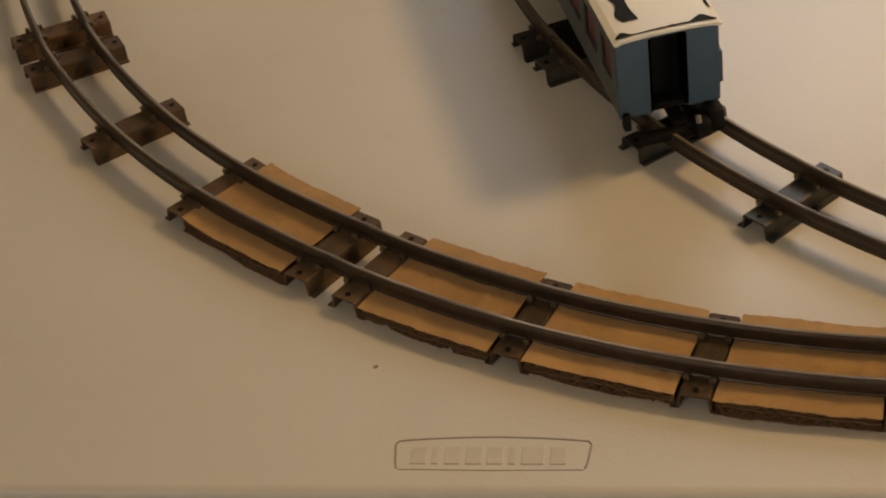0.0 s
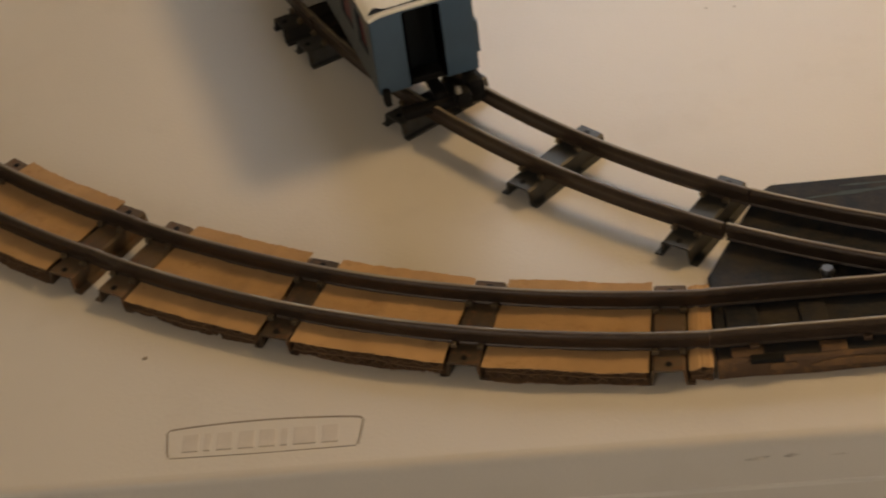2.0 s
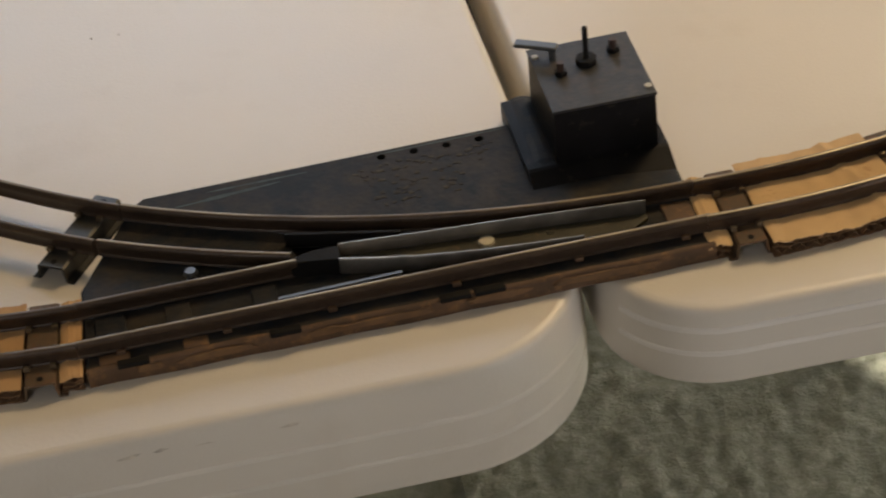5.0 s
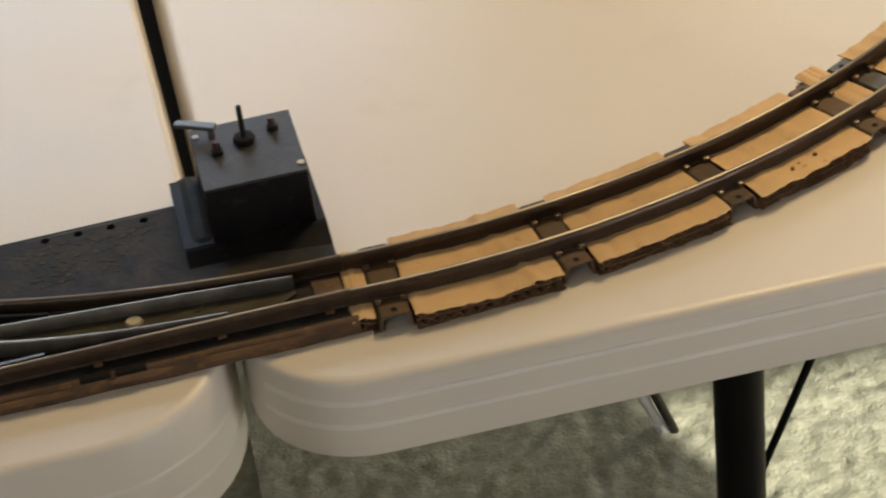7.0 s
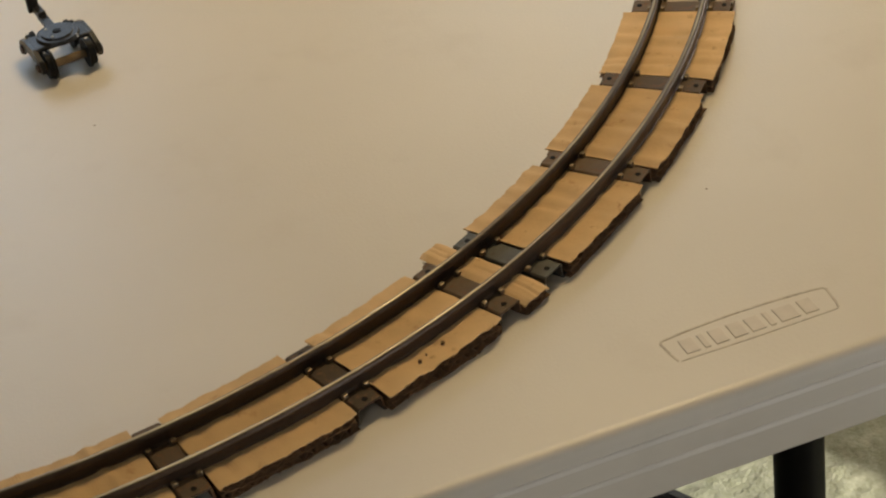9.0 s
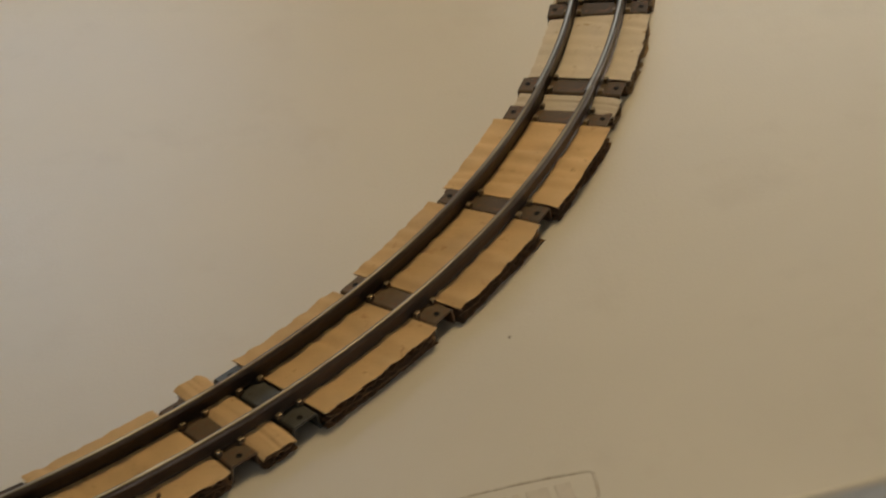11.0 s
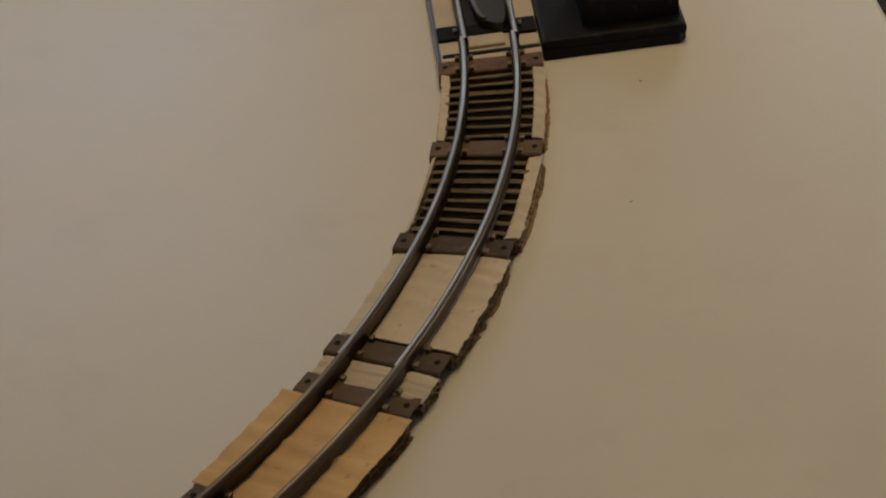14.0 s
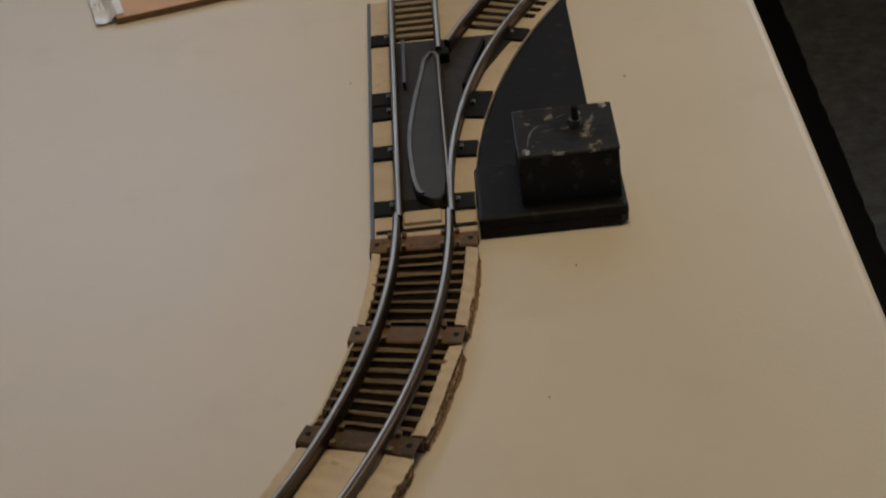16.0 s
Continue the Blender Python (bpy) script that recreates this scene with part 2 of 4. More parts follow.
def block(cx, cy, cz, sx, sy, sz, bevel=0.0, turn=0.0, taper=1.0, bm=None):
    """A box with centre and sizes; taper shrinks the top; bevel rounds the edges."""
    own = bmesh.new()
    bmesh.ops.create_cube(own, size=1)
    for v in own.verts:
        k = taper if v.co.z > 0 else 1
        v.co = Vector((v.co.x * sx * k, v.co.y * sy * k, v.co.z * sz))
    if bevel:
        bmesh.ops.bevel(own, geom=own.edges[:], offset=bevel, segments=2, profile=0.6, affect="EDGES")
    bmesh.ops.transform(own, matrix=pose(cx, cy, cz, 0, 0, turn), verts=own.verts)
    if bm is None:
        return own
    tmp = bpy.data.meshes.new("tmp")
    own.to_mesh(tmp)
    own.free()
    bm.from_mesh(tmp)
    bpy.data.meshes.remove(tmp)
    return bm


def tube(a, b, r, seg=14, r2=None, bm=None, cap=True):
    bm = bm or bmesh.new()
    a, b = Vector(a), Vector(b)
    d = (b - a)
    m = Matrix.Translation((a + b) / 2) @ d.to_track_quat("Z", "Y").to_matrix().to_4x4()
    bmesh.ops.create_cone(bm, cap_ends=cap, segments=seg, radius1=r, radius2=r if r2 is None else r2, depth=d.length, matrix=m)
    return bm


def sweep(profile, path, closed=True, bm=None, caps=True):
    """Carries a profile of (lateral, up) points along a path; lateral is to the right of the way ahead."""
    bm = bm or bmesh.new()
    rings = []
    n = len(path)
    for i, p in enumerate(path):
        d = Vector(path[min(i + 1, n - 1)]) - Vector(path[max(i - 1, 0)])
        side = Vector((d.y, -d.x, 0)).normalized()
        rings.append([bm.verts.new(Vector(p) + side * u + Vector((0, 0, v))) for u, v in profile])
    k = len(profile)
    for r0, r1 in zip(rings, rings[1:]):
        for j in range(k if closed else k - 1):
            bm.faces.new((r0[j], r0[(j + 1) % k], r1[(j + 1) % k], r1[j]))
    if caps and closed:
        bm.faces.new(rings[0])
        bm.faces.new(rings[-1][::-1])
    return bm


def slab(points, z0, z1, bevel=0.0, bm=None):
    """A flat plate with the given outline between two heights."""
    own = bmesh.new()
    low = [own.verts.new((x, y, z0)) for x, y in points]
    high = [own.verts.new((x, y, z1)) for x, y in points]
    own.faces.new(low[::-1])
    own.faces.new(high)
    k = len(points)
    for i in range(k):
        own.faces.new((low[i], low[(i + 1) % k], high[(i + 1) % k], high[i]))
    if bevel:
        top = [e for e in own.edges if all(abs(v.co.z - z1) < 1e-6 for v in e.verts)]
        bmesh.ops.bevel(own, geom=top, offset=bevel, segments=3, profile=0.5, affect="EDGES")
    return own


def thing(name, label, category, m=None, group="", kind=""):
    ob = new(name)
    ob.empty_display_size = 0.02
    if m is not None:
        ob.matrix_world = m
    return tagged(ob, label, category, group, kind)


# ---- room ----
ROOM = (-2.6, 2.6, -1.5, 2.5)
X0, X1, Y0, Y1 = ROOM


def wall_with_hole(name, along, at, lo, hi, hole, thick=0.15, height=2.4):
    """A wall on x or y with one opening (lo, hi, bottom, top)."""
    bm = bmesh.new()
    a, b, z0, z1 = hole
    for u0, u1, w0, w1 in ((lo, a, 0, height), (b, hi, 0, height), (a, b, 0, z0), (a, b, z1, height)):
        if u1 - u0 < 1e-4 or w1 - w0 < 1e-4:
            continue
        if along == "x":
            block((u0 + u1) / 2, at, (w0 + w1) / 2, u1 - u0, thick, w1 - w0, bm=bm)
        else:
            block(at, (u0 + u1) / 2, (w0 + w1) / 2, thick, u1 - u0, w1 - w0, bm=bm)
    return tagged(part(name, bm, WALL), "plain warm off-white painted wall", "wall", kind="structure")


floor = tagged(part("floor", block(0, 0.5, -0.05, 5.6, 4.4, 0.1), CARPET), "mottled olive-beige looped carpet under the tables", "carpet", kind="structure")


def pile(x0, x1, y0, y1, step):
    """Shaggy carpet surface: a fine sheet pushed up and down by two scales of noise."""
    nx, ny = int((x1 - x0) / step), int((y1 - y0) / step)
    xs, ys = np.meshgrid(np.linspace(x0, x1, nx + 1), np.linspace(y0, y1, ny + 1))
    verts = []
    for x, y in zip(xs.ravel(), ys.ravel()):
        h = noise.noise(Vector((x * 70, y * 70, 1.0))) * 0.0038 + noise.noise(Vector((x * 170, y * 170, 4.0))) * 0.0014 + noise.noise(Vector((x * 22, y * 22, 7.0))) * 0.003
        verts.append((x, y, 0.011 + h))
    w = nx + 1
    faces = [(r * w + c, r * w + c + 1, (r + 1) * w + c + 1, (r + 1) * w + c) for r in range(ny) for c in range(nx)]
    me = bpy.data.meshes.new("carpet_pile")
    me.from_pydata(verts, [], faces)
    me.materials.append(CARPET)
    for p in me.polygons:
        p.use_smooth = True
    return me


tagged(part("carpet_pile", pile(0.05, 1.45, 0.35, 1.19, 0.0045), None), "shaggy olive-beige carpet pile", "carpet", kind="stuff")
wall_with_hole("wall_south", "x", Y0 - 0.075, 0.0, X1, (1.53, 1.99, 0.1, 1.60))
# Opening added for the south-west fill lamp.
wall_with_hole("wall_south_west", "x", Y0 - 0.075, X0, 0.0, (-1.3, -0.7, 1.3, 2.0))
wall_with_hole("wall_north", "x", Y1 + 0.075, X0, 0.8, (-0.78, 0.48, 1.45, 2.34))
# Openings in these two walls are added for the fill and rim lamps.
wall_with_hole("wall_north_east", "x", Y1 + 0.075, 0.8, X1, (1.05, 1.75, 1.15, 2.05))
wall_with_hole("wall_east", "y", X1 + 0.075, Y0, Y1, (0.75, 1.65, 0.53, 1.03))
wall_with_hole("wall_west", "y", X0 - 0.075, Y0, Y1, (0.0, 0.0, 1.0, 1.0))
tagged(part("ceiling", block(0, 0.5, 2.45, 5.5, 4.3, 0.1), CEIL), "plain white ceiling", "ceiling", kind="structure")


def rug_field(x0, x1, y0, y1, z):
    """A thick rug with uneven, frayed edges."""
    rnd = random.Random(5)
    pts = []
    for (xa, ya), (xb, yb) in (((x0, y0), (x1, y0)), ((x1, y0), (x1, y1)), ((x1, y1), (x0, y1)), ((x0, y1), (x0, y0))):
        for i in range(40):
            f = i / 40
            pts.append((xa + (xb - xa) * f + rnd.uniform(-0.0015, 0.0015), ya + (yb - ya) * f + rnd.uniform(-0.0015, 0.0015)))
    return slab(pts, 0.001, z)


# The black sheet paints the table's shadow and darkens the gap between tables.
rug = thing("floor_rug", "charcoal rug with a black sheet painting the table's shade", "rug", pose(0, 0, 0))
part("shadow_sheet", rug_field(-0.8, 2.4, 1.20, 2.46, 0.020), SCAR, rug, "black sheet that paints the table's shadow")
part("field", rug_field(1.035, 2.3, 1.58, 2.40, 0.024), RUG, rug)


lamp = thing("pendant_lamp", "white metal pendant lamp hanging lit above the tables", "lamp", pose(0.72, 0.73, 1.86))
part("shade", tube((0, 0, 0.0), (0, 0, 0.16), 0.25, 36, 0.05, cap=False), CEIL, lamp, smooth=True)
part("socket", tube((0, 0, 0.16), (0, 0, 0.22), 0.025, 20), CEIL, lamp, smooth=True)
part("cord", tube((0, 0, 0.22), (0, 0, 0.54), 0.004, 10), CEIL, lamp, smooth=True)


# ---- folding tables ----
def outline(w, l, r, steps=8):
    """A rounded rectangle, from (0,0) to (w,l)."""
    pts = []
    for cx, cy, a0 in ((w - r, r, -90), (w - r, l - r, 0), (r, l - r, 90), (r, r, 180)):
        for i in range(steps + 1):
            a = radians(a0 + 90 * i / steps)
            pts.append((cx + r * math.cos(a), cy + r * math.sin(a)))
    return pts


def table_top(w, l, skew, deep, r, edge):
    """Blow-moulded slab: rounded upper edge and two shallow steps round its side."""
    bm = bmesh.new()
    k = edge
    prof = [(0.0068 * k, 0.0), (0.0044 * k, -0.0003 * k), (0.0022 * k, -0.0012 * k), (0.0008 * k, -0.0030 * k), (0.0, -0.0056 * k), (-0.0010, -0.0110),
            (-0.0018, -0.0230), (-0.0022, 0.0057 - deep), (-0.0012, 0.0024 - deep), (0.002, 0.0008 - deep), (0.008, -deep)]
    rings = []
    for inset, z in prof:
        pts = outline(w - 2 * inset, l - 2 * inset, r - inset, 10)
        rings.append([bm.verts.new((x + inset, y + inset, z)) for x, y in pts])
    k = len(rings[0])
    for a, b in zip(rings, rings[1:]):
        for i in range(k):
            bm.faces.new((a[i], a[(i + 1) % k], b[(i + 1) % k], b[i]))
    bm.faces.new(rings[0])
    bm.faces.new(rings[-1])
    # the sides are a little out of square
    for v in bm.verts:
        v.co.x += (skew[0] + (skew[1] - skew[0]) * v.co.x / w) * v.co.y
    return bm


def raised_sign(parent, cx, cy, line, bottom, material):
    """The maker's mark, moulded into the top: an arched outline round plain low blocks, their shading put into darker
    colours.
    """
    w, h = 0.0372, 0.0150

    def arch(u):
        return h * 0.5 + 0.0022 * (1 - (u / w) ** 2)
    upper = [(-w + 0.0016, -h * 0.5), (-w + 0.0007, -h * 0.25), (-w - 0.0002, arch(w) - 0.0016), (-w + 0.0009, arch(w))]
    upper += [(-w + 2 * w * i / 16, arch(-w + 2 * w * i / 16)) for i in range(1, 16)]
    upper += [(w - 0.0009, arch(w)), (w + 0.0002, arch(w) - 0.0016), (w - 0.0007, -h * 0.25), (w - 0.0016, -h * 0.5)]
    lower = [(w - 0.0022, -h * 0.5 - 0.0004), (0, -h * 0.5 - 0.0008), (-w + 0.0022, -h * 0.5 - 0.0004)]
    bead = [(-0.5, 0.0), (-0.3, 0.00022), (0.3, 0.00022), (0.5, 0.0)]
    for name, pts, wide in (("sign_frame", upper, line), ("sign_base_line", lower, bottom)):
        part(name, sweep([(u * wide, v) for u, v in bead], [(cx + x, cy + y, 0.0) for x, y in pts], closed=False), material, parent, "thin arched moulded outline with its shade painted darker")
    x = cx - w * 0.83
    for i, (wide, gap) in enumerate(((0.0062, 0.0020), (0.0026, 0.0022), (0.0060, 0.0022), (0.0062, 0.0018), (0.0062, 0.0020), (0.0026, 0.0022), (0.0086, 0.0022), (0.0062, 0.0))):
        part("sign_bar", block(x + wide / 2, cy - 0.0004, 0.00005, wide, 0.0094, 0.0008, bevel=0.00035), LOGO, parent)
        x += wide + gap


def folding_table(x, y, w, turn, label, sign_x, sign_y, sign_line, legs, skew, deep, ridges, ridge_mat, r, edge):
    t = thing("folding_table", label, "table", pose(x, y, TOP, 0, 0, turn), "folding tables")
    part("top", table_top(w, 1.83, skew, deep, r, edge), TABLE, t, smooth=True)
    # Ridges whose colour carries the light caught along the table's side.
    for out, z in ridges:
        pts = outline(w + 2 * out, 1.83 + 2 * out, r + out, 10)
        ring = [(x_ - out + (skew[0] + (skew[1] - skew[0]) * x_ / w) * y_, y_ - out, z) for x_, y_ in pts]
        part("ridge", sweep([(-0.0010, -0.0026), (-0.0002, -0.0019), (0.0004, -0.0008), (0.0005, 0.0), (0.0002, 0.0009), (-0.0010, 0.0018)], ring[36:] + ring[:12], caps=False), ridge_mat, t, "moulded ridge with its highlight painted lighter", smooth=True)
    raised_sign(t, sign_x, sign_y, *sign_line)
    for end in (legs[1], 1.83 - legs[1]):
        for lx in legs[0]:
            part("leg", tube((lx, end, -0.044), (lx, end, -TOP + 0.002), 0.0128, 18), LEG, t, smooth=True)
        part("crossbar", tube((legs[0][0], end, -0.62), (legs[0][1], end, -0.62), 0.009, 12), LEG, t, smooth=True)
    return t


tableL = folding_table(-0.6712, 0.0357, 0.7255, 1.4, "off-white moulded plastic folding table with grimy rounded edge", 0.3542, 0.0205, (0.0009, 0.0003, GROOVE), ((0.255, 0.47), 0.19), (0.0, -0.015), 0.0555, ((0.0017, -0.0220), (0.0020, -0.0365)), FAINT, 0.062, 0.6)
STAIN = mat("edge_grime", (0.545, 0.48, 0.39), 0.6, vary=0.3, scale=200)
random.seed(14)
for gx, gz, gl in ((0.536, -0.0086, 0.012), (0.548, -0.0082, 0.007), (0.564, -0.0098, 0.010), (0.598, -0.0088, 0.012), (0.541, -0.0118, 0.006)):
    bm = bmesh.new()
    ring = []
    for i in range(14):
        a = 2 * math.pi * i / 14
        k = random.uniform(0.55, 1.0)
        ring.append(bm.verts.new((gx + gl * 0.5 * k * math.cos(a), -0.0008, gz + 0.0012 * k * math.sin(a) + 0.10 * gl * 0.5 * k * math.cos(a))))
    bm.faces.new(ring)
    part("grime_mark", bm, STAIN, tableL, "brown grimy smudge")
tableR = folding_table(0.0600, 0.0585, 0.7230, 0.35, "off-white moulded plastic folding table with black tube legs", 0.3695, 0.0352, (0.0013, 0.0008, SOFT_GROOVE), ((0.2360, 0.4440), 0.1410), (-0.0165, -0.005), 0.0392, ((0.0010, -0.0098), (0.0017, -0.0210)), RIDGE, 0.046, 0.7)


# ---- track ----
R = 0.4826
PITCH, LEAD = 8.84, 1.74
HALF = 0.01195
TIE_TOP = 0.0077
RAIL_PROFILE = [(-0.0015, 0.0), (0.0015, 0.0), (0.0015, 0.0005), (0.0011, 0.0010), (0.0011, 0.0036), (0.0015, 0.0044), (0.00170, 0.0054), (0.00166, 0.0061), (0.0014, 0.0069), (0.0009, 0.0074), (0.0003, 0.0076),
                (-0.0003, 0.0076), (-0.0009, 0.0074), (-0.0014, 0.0069), (-0.00166, 0.0061), (-0.00170, 0.0054), (-0.0015, 0.0044), (-0.0011, 0.0036), (-0.0011, 0.0010), (-0.0015, 0.0005)]


def arc(side, r, a0, a1, z, n=24):
    """Points on a circle that starts at the origin and bends to +y; side 1 runs to +x, -1 to -x."""
    out = []
    for i in range(n + 1):
        a = radians(a0 + (a1 - a0) * i / n)
        out.append((side * r * math.sin(a), R - r * math.cos(a), z))
    return out


def tie_mesh(length=0.0486):
    """A folded sheet-steel sleeper, open below, with feet along both sides and a screw hole at each end."""
    bm = bmesh.new()
    prof = [(-0.0098, 0.0), (-0.0094, 0.0008), (-0.0070, 0.0008), (-0.0062, TIE_TOP - 0.0006), (-0.0054, TIE_TOP), (0.0054, TIE_TOP), (0.0062, TIE_TOP - 0.0006), (0.0070, 0.0008), (0.0094, 0.0008), (0.0098, 0.0),
            (0.0062, 0.0), (0.0052, TIE_TOP - 0.0010), (-0.0052, TIE_TOP - 0.0010), (-0.0062, 0.0)]
    path = [(0, -length / 2 + length * i / 6, 0) for i in range(7)]
    return sweep(prof, path, bm=bm)


def clip_mesh():
    """The pair of bent tongues that hold one rail to a sleeper."""
    bm = bmesh.new()
    for y in (-0.0032, 0.0032):
        for x in (-0.0052, 0.0052):
            block(x, y, TIE_TOP + 0.0011, 0.0026, 0.0022, 0.0022, bevel=0.0005, bm=bm)
    return bm


TIE_ME = mesh_of("tie", tie_mesh(), TIE)
TIE_DARK_ME = mesh_of("tie", tie_mesh(), TIE_DARK)
TIE_SHADED_ME = mesh_of("tie", tie_mesh(), TIE_SHADED)
TIE_RUST_ME = mesh_of("tie", tie_mesh(), TIE_RUST)
CLIP_ME = mesh_of("rail_clip", clip_mesh(), CLIP)
HOLE_ME = mesh_of("screw_hole", tube((0, 0, TIE_TOP - 0.0002), (0, 0, TIE_TOP + 0.00025), 0.0013, 10), SCAR)


def add_tie(parent, x, y, turn, me=TIE_ME, label=""):
    t = part("tie", me, None, parent, label)
    t.matrix_local = pose(x, y, 0, 0, 0, turn)
    for s in (-1, 1):
        c = part("rail_clip", CLIP_ME, None, t)
        c.matrix_local = pose(0, s * HALF, 0)
        h = part("screw_hole", HOLE_ME, None, t)
        h.matrix_local = pose(0, s * 0.0211, 0)
    return t


def curve_section(side, x, y, turn, label, span=30.0, dark=(), rusty=(), steel=RAIL, dark_me=TIE_DARK_ME):
    """A thirty-degree piece of curved tinplate track."""
    t = thing("curved_track", label, "toy track", pose(x, y, TOP, 0, 0, turn), "curved track pieces")
    for s in (1, -1):
        part("rail", sweep(RAIL_PROFILE, arc(side, R + s * HALF, -0.02, span + 0.02, TIE_TOP)), steel, t, smooth=True)
    for k in range(4):
        a = (LEAD + k * PITCH) * span / 30
        add_tie(t, side * R * math.sin(radians(a)), R - R * math.cos(radians(a)), side * a, TIE_RUST_ME if k in rusty else dark_me if k in dark else TIE_ME, "rusty brown tie" if k in rusty else "")
    return t


SECTIONS = {
    "A1": (-1, -0.1494, 0.1041, -1.57), "A2": (-1, -0.3866, 0.1745, -29.0), "A3": (-1, -0.5618, 0.3420, -58.4),
    "B1": (1, 0.1048, 0.1117, -0.53), "B2": (1, 0.3452, 0.1732, 29.75), "B3": (1, 0.5203, 0.3465, 58.97),
    "I1": (-1, -0.1341, 0.1667, -29.9), "I2": (-1, -0.3086, 0.3375, -60.0),
}
for key, (side, x, y, turn) in SECTIONS.items():
    dark = (0, 1, 2, 3) if key[0] == "I" else (0,) if key == "B2" else ()
    curve_section(side, x, y, turn, "dull steel toy track, curved, two rails on dark grey ties" if len(dark) > 1 else "dull brown steel toy track, curved, two rails on sheet-metal ties",
                  29.2 if key == "A2" else 30.0, dark, {"B3": (3,), "A3": (0,)}.get(key, ()), {"B1": HIGHLIT_RAIL, "B3": SHINY_RAIL}.get(key, RAIL), TIE_SHADED_ME if key == "I2" else TIE_DARK_ME)


# ---- cardboard packing ----
def card_top(side, a0, a1, r0, r1, seed, layers, flute_lift, ragged=0.0, torn=0.0, creases=0, puff=0.0):
    """One liner sheet: an arc-shaped scrap with ragged edges and soft waves, lying on fluting."""
    rnd = random.Random(seed)
    na, nr = (52, 10) if a1 - a0 > 3 else (10, 20)
    folds = [(rnd.uniform(0.08, 0.92), rnd.uniform(-0.25, 0.25), rnd.choice((-1, 1)) * rnd.uniform(0.00025, 0.0006)) for _ in range(creases)]
    rip, rips = 0.0, []
    for i in range(60):
        rip = rip * 0.72 + rnd.uniform(-1, 1) * 0.6
        rips.append(rip)
    z = layers
    grid = []
    bm = bmesh.new()
    ph = rnd.uniform(0, 6)
    lean = rnd.uniform(-0.0005, 0.0005)
    jag = [[rnd.uniform(-1, 1) for _ in range(60)] for _ in range(4)]
    for lift in (0.0, -0.0005):
        rows_ = []
        for i in range(na + 1):
            row = []
            for j in range(nr + 1):
                fa, fr = i / na, j / nr
                a = a0 + (a1 - a0) * fa
                r = r0 + (r1 - r0) * fr
                if j == nr:
                    r += 0.0002 * jag[0][i] + ragged * (math.sin(fa * 7 + seed) + 0.6 * math.sin(fa * 17 + 2 * seed))
                    r += torn * (rips[i] - 0.4)
                if j == 0:
                    r += 0.0003 * jag[1][i]
                if i == 0:
                    a += 0.025 * jag[2][j]
                if i == na:
                    a += 0.025 * jag[3][j]
                w = flute_lift * math.sin(fa * 29 + ph + fr * 1.5) + 0.00025 * math.sin(fa * 9 + ph) + 0.00012 * math.sin(fa * 40 + ph + fr * 2) + lean * (fr - 0.5) * 2
                for f0, lean_, deep in folds:
                    w += deep * math.exp(-((fa - f0 - lean_ * (fr - 0.5)) / 0.042) ** 2)
                w += puff * (0.6 - 1.1 * (2 * fr - 1) ** 6 - 0.9 * (2 * fa - 1) ** 4) + puff * 1.4 * max(0.0, 0.12 - fr) / 0.12
                sag = -0.0006 * max(0, abs(fr - 0.5) * 2 - 0.75) * 4 * (0.5 + 0.5 * math.sin(fa * 5 + seed))
                ar = radians(a)
                row.append(bm.verts.new((side * r * math.sin(ar), R - r * math.cos(ar), z + lift + w + sag)))
            rows_.append(row)
        grid.append(rows_)
    up, lo = grid
    for g in grid:
        for i in range(na):
            for j in range(nr):
                bm.faces.new((g[i][j], g[i + 1][j], g[i + 1][j + 1], g[i][j + 1]))
    for i in range(na):
        for j in (0, nr):
            bm.faces.new((up[i][j], up[i + 1][j], lo[i + 1][j], lo[i][j]))
    for j in range(nr):
        for i in (0, na):
            bm.faces.new((up[i][j], up[i][j + 1], lo[i][j + 1], lo[i][j]))
    return bm


def fluting(side, a0, a1, r0, r1, z0, z1, pitch=0.0052):
    """The wavy middle of corrugated board, its waves running across the track."""
    bm = bmesh.new()
    n = int(radians(a1 - a0) * R / pitch * 6)
    prev = None
    for i in range(n + 1):
        a = radians(a0 + (a1 - a0) * i / n)
        z = (z0 + z1) / 2 + (z1 - z0) / 2 * math.cos(2 * math.pi * i / 6)
        ring = [bm.verts.new((side * r * math.sin(a), R - r * math.cos(a), z + dz)) for r, dz in ((r0, 0), (r1, 0), (r1, -0.0004), (r0, -0.0004))]
        if prev:
            for j in range(4):
                bm.faces.new((prev[j], prev[(j + 1) % 4], ring[(j + 1) % 4], ring[j]))
        prev = ring
    return bm


